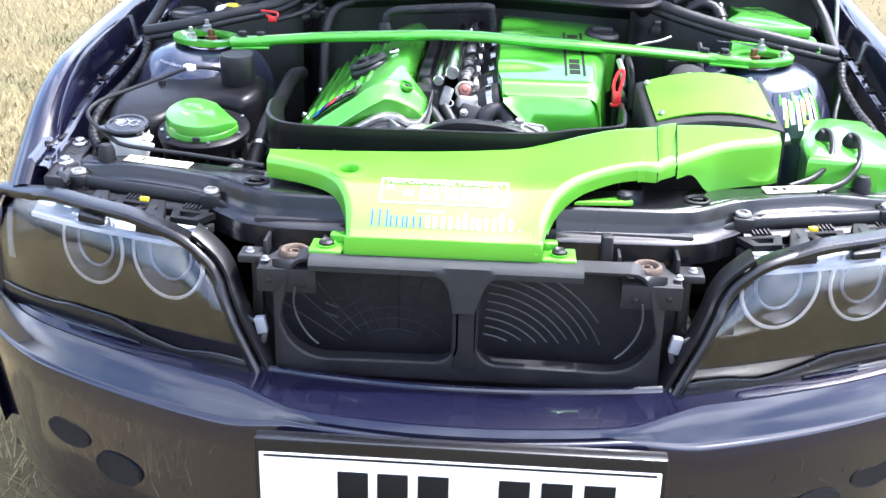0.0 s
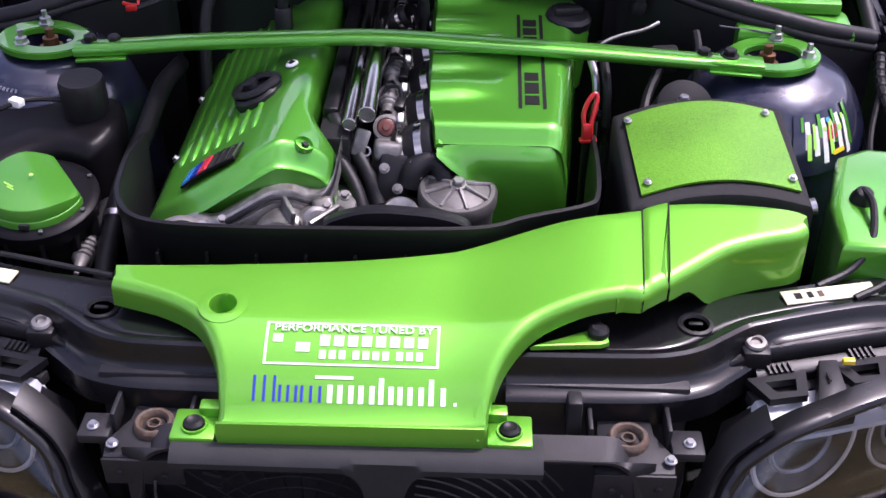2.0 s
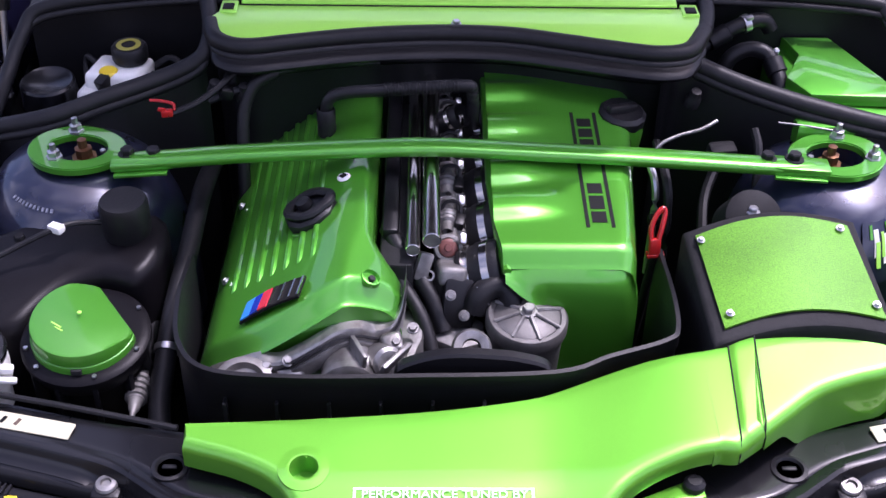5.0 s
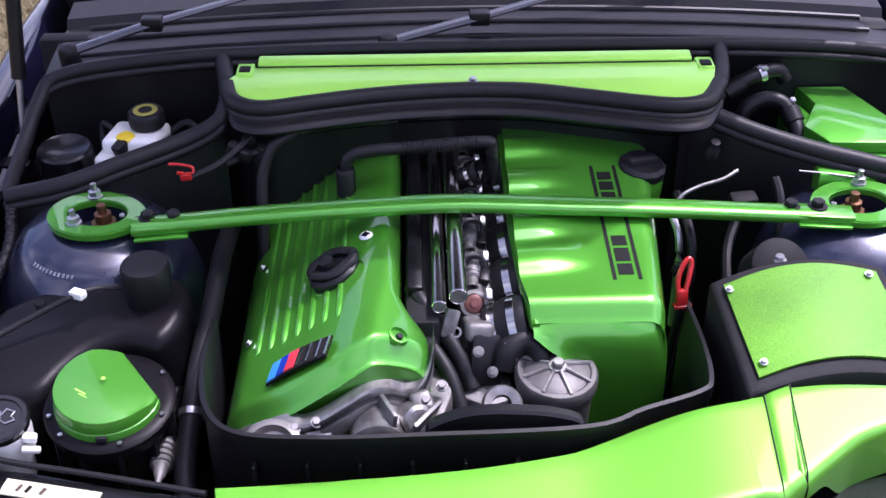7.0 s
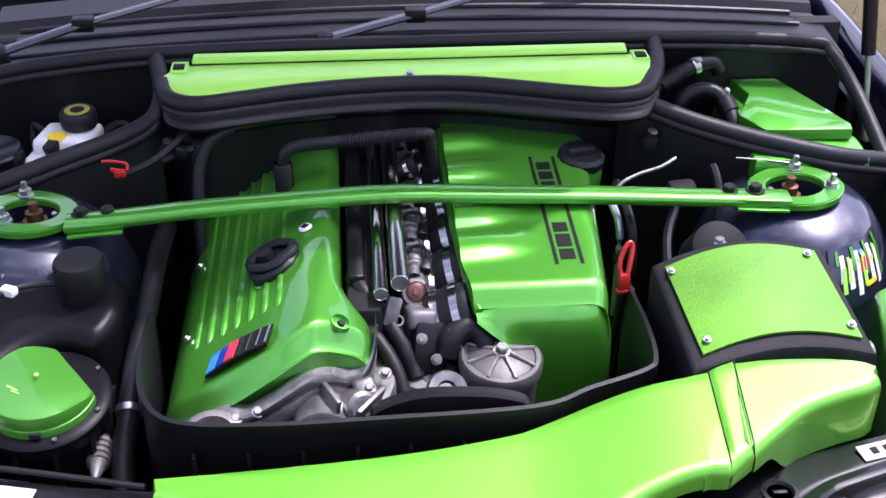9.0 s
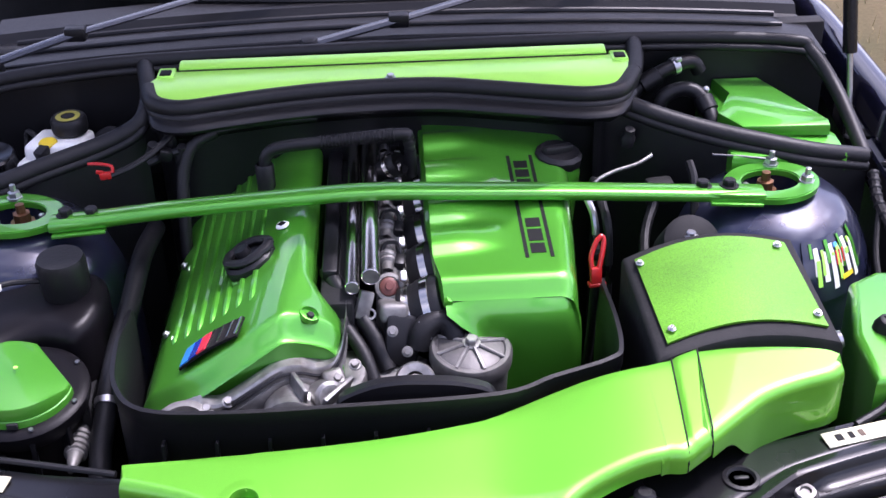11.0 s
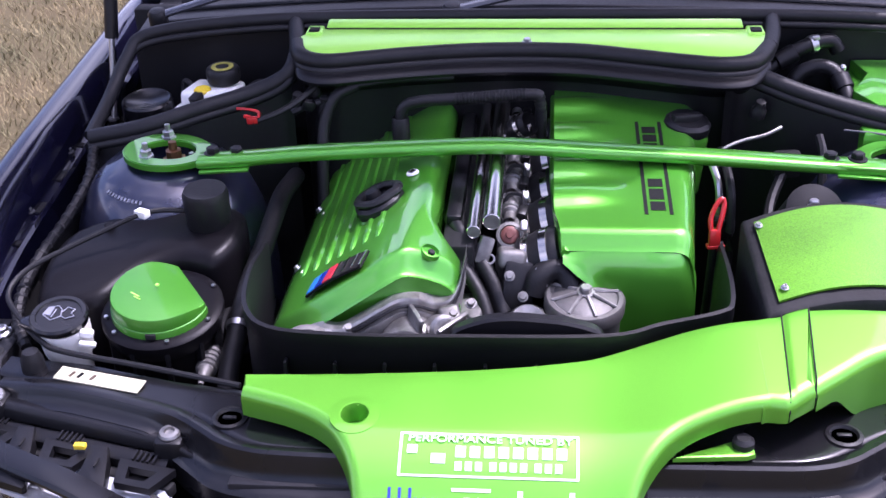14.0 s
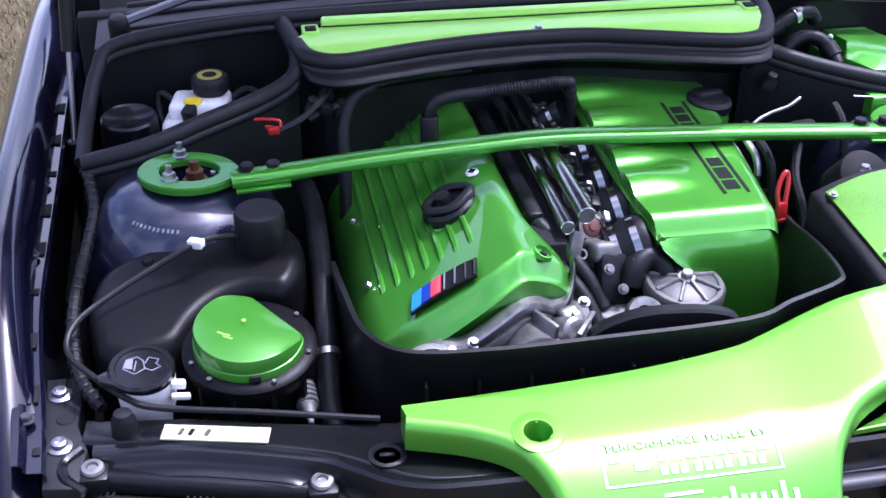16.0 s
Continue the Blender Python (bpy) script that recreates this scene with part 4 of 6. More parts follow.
def lettering(name, words, size, at, mat, parent, turn=(0, 0, 0), width=None, depth=0.0006):
    c = bpy.data.curves.new(name, "FONT")
    c.body = words
    c.size = size
    c.extrude = depth
    ob = new(name, c)
    me = bpy.data.meshes.new_from_object(ob.evaluated_get(bpy.context.evaluated_depsgraph_get()))
    bpy.data.objects.remove(ob)
    span = max(v.co.x for v in me.vertices) - min(v.co.x for v in me.vertices)
    k = width / span if width else 1
    me.transform(pose(*at, *turn) @ Matrix.Diagonal((k, 1, 1, 1)))
    me.materials.append(mat)
    ob = new(name, me)
    ob.parent = parent
    ob.matrix_parent_inverse = parent.matrix_basis.inverted()
    return ob


# decals on the duct: a framed box of print and a two-tone word drawn as plain bars
dec = thing("duct_decal", "white framed vinyl decal on the green duct", "decal", (-0.04, 0.02, 0.80))


def on_duct(x, y):
    return duct_top(x, y) + 0.0012


def patch(name, x0, x1, y0, y1, mat, parent, height=on_duct, th=0.0012):
    rows = []
    for i in range(5):
        x = x0 + (x1 - x0) * i / 4
        rows.append([(x, y0 + (y1 - y0) * j / 3, height(x, y0 + (y1 - y0) * j / 3)) for j in range(4)])
    return part(name, sheet(rows, thick=th), mat, parent)


for x0, x1, y0, y1 in ((-0.128, 0.049, 0.0542, 0.0560), (-0.128, 0.049, 0.0135, 0.0153), (-0.128, -0.1255, 0.0153, 0.0542), (0.0465, 0.049, 0.0153, 0.0542)):
    patch("frame_bar", x0, x1, y0, y1, WHITE, dec)
lettering("wording", "PERFORMANCE TUNED BY", 0.0118, (-0.120, 0.0455, on_duct(0, 0.0455) + 0.0008), WHITE, dec, (20, 0, 0), 0.162)
patch("print_bar", -0.120, -0.110, 0.0345, 0.0425, WHITE, dec)
patch("print_bar", -0.096, -0.082, 0.0255, 0.0345, WHITE, dec)
for k in range(8):
    patch("print_bar", -0.072 + 0.0142 * k, -0.0622 + 0.0142 * k, 0.0315, 0.0425, WHITE, dec)
for k in range(10):
    g = 0.004 * (k > 2) + 0.004 * (k > 6)
    patch("number_bar", -0.072 + 0.0100 * k + g, -0.0655 + 0.0100 * k + g, 0.0195, 0.0275, WHITE, dec)

word = thing("word_decal", "blue and white vinyl word strip on the duct tongue", "decal", (-0.04, -0.02, 0.78))


for x0, x1, top_y in ((-0.136, -0.113, 0.0040), (-0.110, -0.091, -0.0035), (-0.088, -0.067, -0.0035)):
    for x in (x0, (x0 + x1) / 2 - 0.0014, x1 - 0.0028):
        patch("print_bar", x, x + 0.0028, -0.0165, top_y, BLUEINK, word)
patch("print_bar", -0.074, -0.036, 0.0022, 0.0048, WHITE, word)
for k, x in enumerate((-0.061, -0.051, -0.040, -0.030, -0.019, -0.010, 0.000, 0.009, 0.019, 0.030, 0.040, 0.052)):
    patch("print_bar", x, x + 0.0050, -0.0165, 0.0040 if k in (5, 10) else -0.0025, WHITE, word)
patch("print_bar", 0.065, 0.068, -0.0165, -0.0140, WHITE, word)

# ---- air filter box ----
airbox = thing("air_filter_box", "black air filter box with a domed green lid plate", "air filter box", (0.36, 0.33, 0.6))


def lid(x, y):
    u = (x - 0.355) / 0.10
    return 0.836 + 0.175 * (y - 0.263) + 0.010 * (1 - u * u)


def skewed(x0, x1, y0, y1, n=10, r=0.012):
    """An outline with bowed front and back edges, sheared as the box stands."""
    pts = []
    for i in range(n + 1):
        x = x0 + (x1 - x0) * i / n
        pts.append((x, y0 + 0.012 * math.sin(math.pi * i / n) + 0.085 * (x - x0)))
    for i in range(n + 1):
        x = x1 - (x1 - x0) * i / n
        pts.append((x - 0.008, y1 + 0.014 * math.sin(math.pi * i / n) + 0.085 * (x - x0)))
    return pts


part("box_body", prism(skewed(0.254, 0.462, 0.226, 0.400), 0.55, lambda x, y: lid(x, y) - 0.004, 0.006), DARK, airbox)


def lid_plate(x0, x1, y0, y1):
    rows = []
    for i in range(15):
        u = i / 14
        x = x0 + (x1 - x0) * u
        rows.append([(x - 0.010 * v, y0 + 0.085 * (x - x0) + (y1 - y0) * v + (0.012 + 0.002 * v) * math.sin(math.pi * u), 0) for v in [j / 10 for j in range(11)]])
    return sheet([[(x, y, lid(x, y) + 0.0005) for x, y, _ in r] for r in rows], thick=0.003)


plate = part("lid_plate", lid_plate(0.268, 0.450, 0.246, 0.386), GREEN_FLAKE, airbox, "coarse metallic green plate")
for x, y in ((0.261, 0.375), (0.427, 0.391), (0.275, 0.263), (0.441, 0.277)):
    bolt(plate, (x + 0.001, y, lid(x, y) + 0.0032), 0.0034, (0, -0.17, 1), name="screw", washer=True)
part("latch", lathe([(0.010, 0), (0.010, 0.01), (0, 0.012)], (0.468, 0.285, 0.80), (1, 0, 0.3), 12), ZINC, airbox)

# ---- engine: cam cover, timing case, throttles, plenum ----
engine = thing("engine", "inline engine with a green cam cover and cast alloy front", "engine", (-0.1, 0.5, 0.4))


def cover_section(y):
    """The leaning roof of the cam cover across the engine at y."""
    wide = 1 - ease(y, 0.315, 0.385)
    nose = ease(-y, -0.276, -0.250)
    low = [(-0.322, 0.690), (-0.320, 0.735), (-0.304, 0.768), (-0.285, 0.784), (-0.262, 0.800), (-0.235, 0.819), (-0.205, 0.840), (-0.180, 0.856), (-0.160, 0.866), (-0.142, 0.870),
           (-0.130 + 0.022 * wide, 0.869 - 0.016 * wide), (-0.122 + 0.030 * wide, 0.862 - 0.024 * wide), (-0.117 + 0.032 * wide, 0.845 - 0.022 * wide), (-0.116 + 0.032 * wide, 0.78)]
    out = []
    for k, (x, z) in enumerate(low):
        yy = y + 0.035 * ease(x, -0.2, -0.09) * (1 - ease(y, 0.25, 0.36)) + 0.020 * ease(-x, 0.24, 0.32) * (1 - ease(y, 0.25, 0.36))
        out.append((x, yy, z - nose * (0.024 if 0 < k < 13 else 0)))
    return out


ys = [0.2485, 0.250, 0.253, 0.256, 0.260, 0.264, 0.268, 0.272, 0.276, 0.283, 0.29, 0.30, 0.315, 0.33, 0.345, 0.36, 0.375, 0.39, 0.45, 0.52, 0.60, 0.70, 0.80]
cbm = sheet([spline(cover_section(y), 3) for y in ys])
cbm.faces.new([cbm.verts.new(q) for q in spline(cover_section(ys[0]), 3)])
cover = part("cam_cover", cbm, GREEN_DEEP, engine, "ribbed green cam cover", sharp=50)
for k in range(7):
    x = -0.286 + 0.0165 * k
    z = (0.782, 0.7945, 0.806, 0.8175, 0.829, 0.840, 0.8505)[k]
    y0 = 0.372 - 0.003 * k
    part("rib", tube([(x, y0 - 0.004, z - 0.004), (x, y0 + 0.004, z - 0.0005), (x, y0 + 0.03, z), (x, 0.80, z)], 0.0044, 8), GREEN_DEEP, cover)
part("cover_pocket", lathe([(0.0125, -0.003), (0.0115, 0.0025), (0.0100, 0.0028), (0.0088, -0.004), (0, -0.004)], (-0.119, 0.300, 0.8600), (0.45, -0.15, 1), 24), GREEN_DEEP, cover)
bolt(cover, (-0.119, 0.300, 0.8565), 0.0045, (0.45, -0.15, 1), RUBBER, washer=False)
for y in (0.40, 0.56):
    bolt(cover, (-0.300, y, 0.775), 0.004, (-0.7, 0, 0.7))
# oil filler cap with a grip bar
cap = part("oil_cap", lathe([(0.034, -0.012), (0.034, 0.002), (0.030, 0.006), (0.024, 0.003), (0, 0.003)], (-0.197, 0.442, 0.852), (-0.45, -0.05, 1), 10), RUBBER, engine, "black moulded oil filler cap")
hoop = []
for k in range(25):
    a = 2 * math.pi * k / 24
    hoop.append(Vector((-0.198, 0.442, 0.8610)) + Vector((0.91, 0.0, 0.41)) * 0.028 * math.cos(a) + Vector((0.03, 1.0, 0.02)) * 0.019 * math.sin(a) * (1 + 0.25 * abs(math.cos(2 * a))))
part("grip", tube(hoop, 0.0066, 8, flat=0.75), RUBBER, cap)
part("grip_boss", lathe([(0.010, 0), (0.009, 0.008), (0, 0.010)], (-0.203, 0.440, 0.860), (-0.45, -0.05, 1), 12), RUBBER, cap)
part("cap_collar", lathe([(0.040, -0.016), (0.040, -0.010), (0.036, -0.007)], (-0.197, 0.442, 0.852), (-0.45, -0.05, 1), 28), GREEN_DEEP, cap)
lg = part("roundel", lathe(disc_profile(0.0085, 0.003), (-0.159, 0.489, 0.8685), (-0.25, 0, 1), 24), WHITE, cover, "small black and white roundel")
part("roundel_inlay", lathe(disc_profile(0.006, 0.0036, 0.0004), (-0.159, 0.489, 0.8686), (-0.25, 0, 1), 4), BLACKINK, lg)
# sloping badge of three stripes and a black block


def on_badge(u, v, lift):
    return (-0.268 + 0.070 * u + 0.006 * v, 0.289 - 0.012 * u + 0.032 * v, 0.8000 + 0.0500 * u + 0.0035 * v + 0.004 * math.sin(math.pi * u) + lift)


badge = part("badge", sheet([[on_badge(u, v, 0.003) for v in (0, 1)] for u in (0, 0.25, 0.5, 0.75, 1)], thick=0.003), BLACKINK, engine, "badge of blue, red and black slanted stripes")
for u0, u1, mat in ((0.01, 0.16, LIGHTBLUE), (0.165, 0.30, DEEPBLUE), (0.305, 0.45, REDENAMEL), (0.50, 0.53, CHROME), (0.66, 0.69, CHROME), (0.82, 0.85, CHROME), (0.955, 0.985, CHROME)):
    part("stripe", sheet([[on_badge(u, v, 0.0050) for v in (0.06, 0.94)] for u in (u0, (u0 + u1) / 2, u1)], thick=0.002), mat, badge)

# cast timing case in front of the cover
edge = spline([(-0.315, 0.268, 0.735), (-0.295, 0.256, 0.758), (-0.272, 0.250, 0.772), (-0.242, 0.248, 0.785), (-0.22, 0.246, 0.786), (-0.199, 0.245, 0.798), (-0.172, 0.251, 0.813), (-0.152, 0.260, 0.820), (-0.130, 0.268, 0.817), (-0.112, 0.277, 0.806), (-0.096, 0.286, 0.806), (-0.086, 0.299, 0.818), (-0.081, 0.315, 0.838), (-0.080, 0.335, 0.842)], 5)
part("case_flange", sheet([[q + Vector((0, a, b)) for a, b in ((0.006, 0.007), (-0.010, 0.006), (-0.0125, 0.003), (-0.0125, -0.010), (0.004, -0.012))] for q in edge], closed=True), ALU, engine, "cast alloy flange")
part("case_gasket", tube([q + Vector((0, -0.0125, -0.003)) for q in edge], 0.0022, 6), RUBBER, engine)
part("lower_flange", sheet([[q + Vector((0, a, b)) for a, b in ((-0.010, -0.008), (-0.015, -0.010), (-0.016, -0.013), (-0.014, -0.03))] for q in edge]), CAST, engine)
part("timing_case", prism([(-0.30, 0.262), (-0.27, 0.222), (-0.20, 0.210), (-0.12, 0.212), (-0.075, 0.24), (-0.060, 0.29), (-0.06, 0.34), (-0.13, 0.34), (-0.13, 0.262)], 0.60, lambda x, y: 0.738 + 0.28 * (x + 0.29) if x < -0.12 else 0.784, 0.006), ALU, engine, "rough cast alloy timing case")
part("sensor_drum", lathe([(0, -0.01), (0.028, -0.01), (0.033, 0.0), (0.033, 0.012), (0.031, 0.014), (0.031, 0.048), (0.033, 0.050), (0.033, 0.060), (0.026, 0.064), (0, 0.064)], (-0.143, 0.270, 0.774), (0.03, -1, 0.04), 32), ALU, engine)
part("sensor_drum", lathe([(0, -0.01), (0.016, -0.01), (0.018, 0.0), (0.018, 0.030), (0.014, 0.034), (0.006, 0.034), (0, 0.030)], (-0.108, 0.250, 0.786), (0.35, -0.8, 0.5), 20), ALU, engine)
for k, (x, y, z, w) in enumerate(((-0.205, 0.238, 0.776, 0.030), (-0.128, 0.232, 0.790, 0.022), (-0.095, 0.262, 0.795, 0.026), (-0.235, 0.240, 0.768, 0.022))):
    part("case_boss", box((x, y, z), (w, 0.026, 0.022), 0.006, (25, 12 - 9 * k, 20 * k - 25), 3), ALU, engine)
part("pulley", lathe([(0.034, 0), (0.034, 0.016), (0.026, 0.018), (0.022, 0.010), (0.008, 0.010), (0.008, 0.02), (0, 0.02)], (-0.256, 0.220, 0.765), (-0.05, -0.45, 1), 28), CAST, engine)
for p in ((-0.208, 0.236, 0.794), (-0.172, 0.252, 0.803), (-0.090, 0.258, 0.802), (-0.072, 0.285, 0.80), (-0.232, 0.236, 0.786)):
    bolt(engine, p, 0.0050, (0, -0.5, 1), ALU)
part("web", box((-0.092, 0.226, 0.802), (0.006, 0.05, 0.03), 0.002, (0, 20, -35)), ALU, engine)
part("web", box((-0.132, 0.232, 0.805), (0.006, 0.04, 0.03), 0.002, (0, 10, 25)), ALU, engine)

# coil channel, polished rails and throttle bodies
part("coil_channel", box((-0.092, 0.58, 0.79), (0.040, 0.46, 0.10), 0.006), DARK, engine)
part("coil_strip", box((-0.100, 0.60, 0.846), (0.020, 0.40, 0.016), 0.005), PLASTIC, engine)
for x, z, r in ((-0.073, 0.854, 0.0088), (-0.051, 0.868, 0.0109)):
    rail = part("fuel_rail", lathe([(r - 0.0015, 0.0008), (r - 0.001, 0), (r, 0.001), (r, 0.40)], (x, 0.359, z), (0, 1, 0.02), 22), CHROME, engine, "polished steel rail")
    part("end_plug", lathe([(r - 0.0013, 0.004), (r - 0.0013, 0.0006), (0, 0.0004)], (x, 0.359, z), (0, 1, 0.02), 22), CAST, rail)
bracket = part("rail_bracket", box((-0.061, 0.366, 0.826), (0.018, 0.010, 0.034), 0.003, (-22, 24, 12)), CAST, engine)
part("bracket_ring", lathe([(0.004, 0), (0.0046, 0.002), (0.0066, 0.002), (0.007, 0)], (-0.054, 0.360, 0.817), (0.05, -0.75, 0.6), 18), ALU, bracket)
part("throttle_shaft", tube([(-0.026, 0.40, 0.832), (-0.026, 0.74, 0.846)], 0.0065, 10), CAST, engine)
part("throttle_casting", prism([(-0.048, 0.372), (-0.036, 0.350), (-0.018, 0.352), (-0.010, 0.376), (-0.010, 0.76), (-0.046, 0.76)], 0.74, lambda x, y: 0.812 + 0.03 * (y - 0.36), 0.006), CAST, engine, "grey cast throttle housing")
tilt = Vector((0.05, -0.75, 0.62))
for k in range(5):
    y, z = 0.396 + 0.074 * k, 0.831 + 0.004 * k
    c = Vector((-0.031, y, z))
    seat = part("injector_seat", lathe([(0.013, -0.032), (0.016, -0.020), (0.0175, -0.004), (0.0165, 0.0), (0.0125, 0.001), (0.0115, -0.003)], c, tilt, 26), CAST, engine)
    part("casting_snout", box((-0.028, y - 0.024, z - 0.018), (0.034, 0.050, 0.024), 0.007, (-22, 6, 4), 3), CAST, seat)
    part("injector_plug", lathe([(0.0112, -0.003), (0.0112, 0.0005), (0.009, 0.002), (0.005, 0.002), (0.0045, 0.0045), (0, 0.005)], c, tilt, 20), PLUGRED, seat)
    inj = part("injector", lathe([(0.0075, 0), (0.0075, 0.014), (0.011, 0.017), (0.0115, 0.030), (0.009, 0.033), (0.007, 0.044), (0.0095, 0.046), (0.0095, 0.052), (0, 0.053)], (-0.032, y + 0.022, z + 0.006), (0.02, 1, 0.16), 16), CAST, engine)
    part("injector_band", lathe([(0.0118, 0.021), (0.0124, 0.021), (0.0124, 0.025), (0.0118, 0.025)], (-0.032, y + 0.022, z + 0.006), (0.02, 1, 0.16), 16), ZINC, inj)
    part("injector_connector", box((-0.017, y + 0.040, z + 0.010), (0.012, 0.020, 0.012), 0.002, (10, 10, 8 * (k % 3) - 8)), PLASTIC, inj)
    part("injector_lead", tube([(-0.015, y + 0.048, z + 0.016), (-0.018, y + 0.056, z + 0.026), (-0.034, y + 0.060, z + 0.024), (-0.042, y + 0.05, z + 0.008)], 0.0024, 6, smooth=4), RUBBER, inj)
    # rubber boot with a flat band clamp and a narrow screw clamp
    q, ax = (0.011, y - 0.014, z - 0.026), (1, -0.10, 0.34)
    boot = part("rubber_boot", lathe([(0.032, -0.026), (0.0345, -0.024), (0.0345, -0.006), (0.037, -0.002), (0.038, 0.020), (0.036, 0.026), (0.030, 0.028)], q, ax, 32), RUBBER, engine)
    part("band_clamp", lathe([(0.0383, 0.005), (0.0394, 0.0055), (0.0394, 0.0145), (0.0383, 0.015)], q, ax, 36), CHROME, boot)
    part("screw_clamp", lathe([(0.0350, -0.019), (0.0362, -0.0185), (0.0362, -0.0105), (0.0350, -0.010)], q, ax, 32), CHROME, boot)
    part("clamp_screw", box((-0.014, y + 0.002, z + 0.012), (0.008, 0.013, 0.007), 0.0015, (35, 12, 8)), ZINC, boot)
valve = part("valve_block", box((-0.020, 0.345, 0.790), (0.040, 0.024, 0.060), 0.006, (-28, 10, 8)), PLASTIC, engine)
bolt(valve, (-0.029, 0.331, 0.811), 0.0045, (0, -0.75, 0.6), CAST)
bolt(valve, (-0.013, 0.322, 0.788), 0.0045, (0, -0.75, 0.6), CAST)
part("wire_clip", tube([(0.002, 0.338, 0.818), (0.006, 0.333, 0.810), (0.014, 0.333, 0.808), (0.015, 0.330, 0.798)], 0.0014, 6), ZINC, engine)
part("linkage", prism([(-0.055, 0.34), (-0.045, 0.305), (-0.020, 0.290), (0.005, 0.300), (0.012, 0.34), (-0.01, 0.36)], 0.70, 0.765, 0.006), CAST, engine)
part("hose", tube([(0.000, 0.334, 0.785), (0.006, 0.340, 0.804), (0.022, 0.348, 0.812), (0.036, 0.346, 0.808), (0.044, 0.336, 0.790), (0.044, 0.33, 0.75)], 0.0145, 14, smooth=5), RUBBER, engine)
part("hose", tube([(-0.104, 0.42, 0.842), (-0.090, 0.392, 0.834), (-0.070, 0.370, 0.815), (-0.050, 0.345, 0.794), (-0.036, 0.32, 0.765)], 0.0105, 12, smooth=5), RUBBER, engine)
part("hose", tube([(-0.100, 0.37, 0.822), (-0.080, 0.345, 0.806), (-0.060, 0.315, 0.785), (-0.046, 0.28, 0.75)], 0.0085, 10, smooth=5), RUBBER, engine)
part("lifting_eye", lathe([(0.011, 0), (0.011, 0.010), (0.020, 0.012), (0.023, 0.008), (0.023, 0.0)], (-0.006, 0.268, 0.783), (0, -0.7, 1), 26), ALU, engine)
part("lifting_eye_foot", box((-0.030, 0.262, 0.772), (0.035, 0.010, 0.025), 0.003), ALU, engine)
# ribbed round filter housing cap
fc = part("filter_housing", lathe([(0.044, -0.10), (0.044, -0.018), (0.048, -0.016), (0.048, -0.004), (0.045, 0.0), (0.040, 0.0005), (0.038, -0.001), (0.034, 0.001), (0.014, 0.005), (0, 0.006)], (0.060, 0.317, 0.794), (0.04, -0.1, 1), 44), CAPALLOY, engine, "cast alloy filter cap with radial ribs")
for k in range(8):
    a = 2 * math.pi * k / 8 + 0.3
    p0 = Vector((0.060 + 0.010 * math.cos(a), 0.316 + 0.010 * math.sin(a), 0.8005))
    p1 = Vector((0.060 + 0.041 * math.cos(a), 0.317 + 0.041 * math.sin(a), 0.7945 - 0.004 * math.sin(a) * -1 - 0.0017 * math.cos(a)))
    part("radial_rib", tube([p0, p1], 0.0026, 6, r2=0.0022), CAST, fc)
bolt(fc, (0.0605, 0.316, 0.7995), 0.0075, (0.04, -0.1, 1), ALU)
# breather hose across the back
part("breather_hose", tube([(-0.189, 0.618, 0.855), (-0.189, 0.620, 0.885), (-0.183, 0.621, 0.905), (-0.160, 0.622, 0.913), (-0.096, 0.624, 0.917), (-0.010, 0.626, 0.922), (0.002, 0.627, 0.912), (0.004, 0.628, 0.86)], 0.0082, 12, smooth=6), RUBBER, engine)
part("hose_elbow", lathe([(0.0125, -0.020), (0.0125, 0.016), (0.0105, 0.019)], (-0.189, 0.619, 0.872), (0, 0, 1), 14), RUBBER, engine)
bm = bmesh.new()
for k in range(22):
    q = Vector((-0.112 + 0.0045 * k, 0.6237 + 0.0001 * k, 0.9162 + 0.00026 * k))
    add_lathe(bm, [(0.0085, -0.0008), (0.0098, -0.0004), (0.0098, 0.0004), (0.0085, 0.0008)], q, (1, 0.02, 0.06), 12)
part("hose_ribs", bm, RUBBER, engine)
part("rear_clamp", lathe([(0.016, -0.02), (0.016, 0.02)], (-0.025, 0.62, 0.875), (0.6, -0.3, 0.5), 16), RUBBER, engine)
part("rear_clamp_band", lathe([(0.0165, -0.003), (0.0175, -0.003), (0.0175, 0.003), (0.0165, 0.003)], (-0.022, 0.617, 0.88), (0.6, -0.3, 0.5), 20), CHROME, engine)
part("engine_block", box((-0.08, 0.55, 0.55), (0.42, 0.55, 0.28), 0.02), DARK, engine)

plenum = thing("intake_plenum", "green painted intake plenum with moulded runners", "intake plenum", (0.11, 0.55, 0.7))


def plenum_top(x, y):
    z = 0.858 + 0.085 * (y - 0.36)
    # three moulded runners fading towards the outside
    for c in (0.435, 0.500, 0.600, 0.675):
        d = (y - c - 0.10 * (x - 0.03)) / 0.021
        z += 0.0085 * math.exp(-d ** 4) * (1 - ease(x, 0.045, 0.125))
    return z


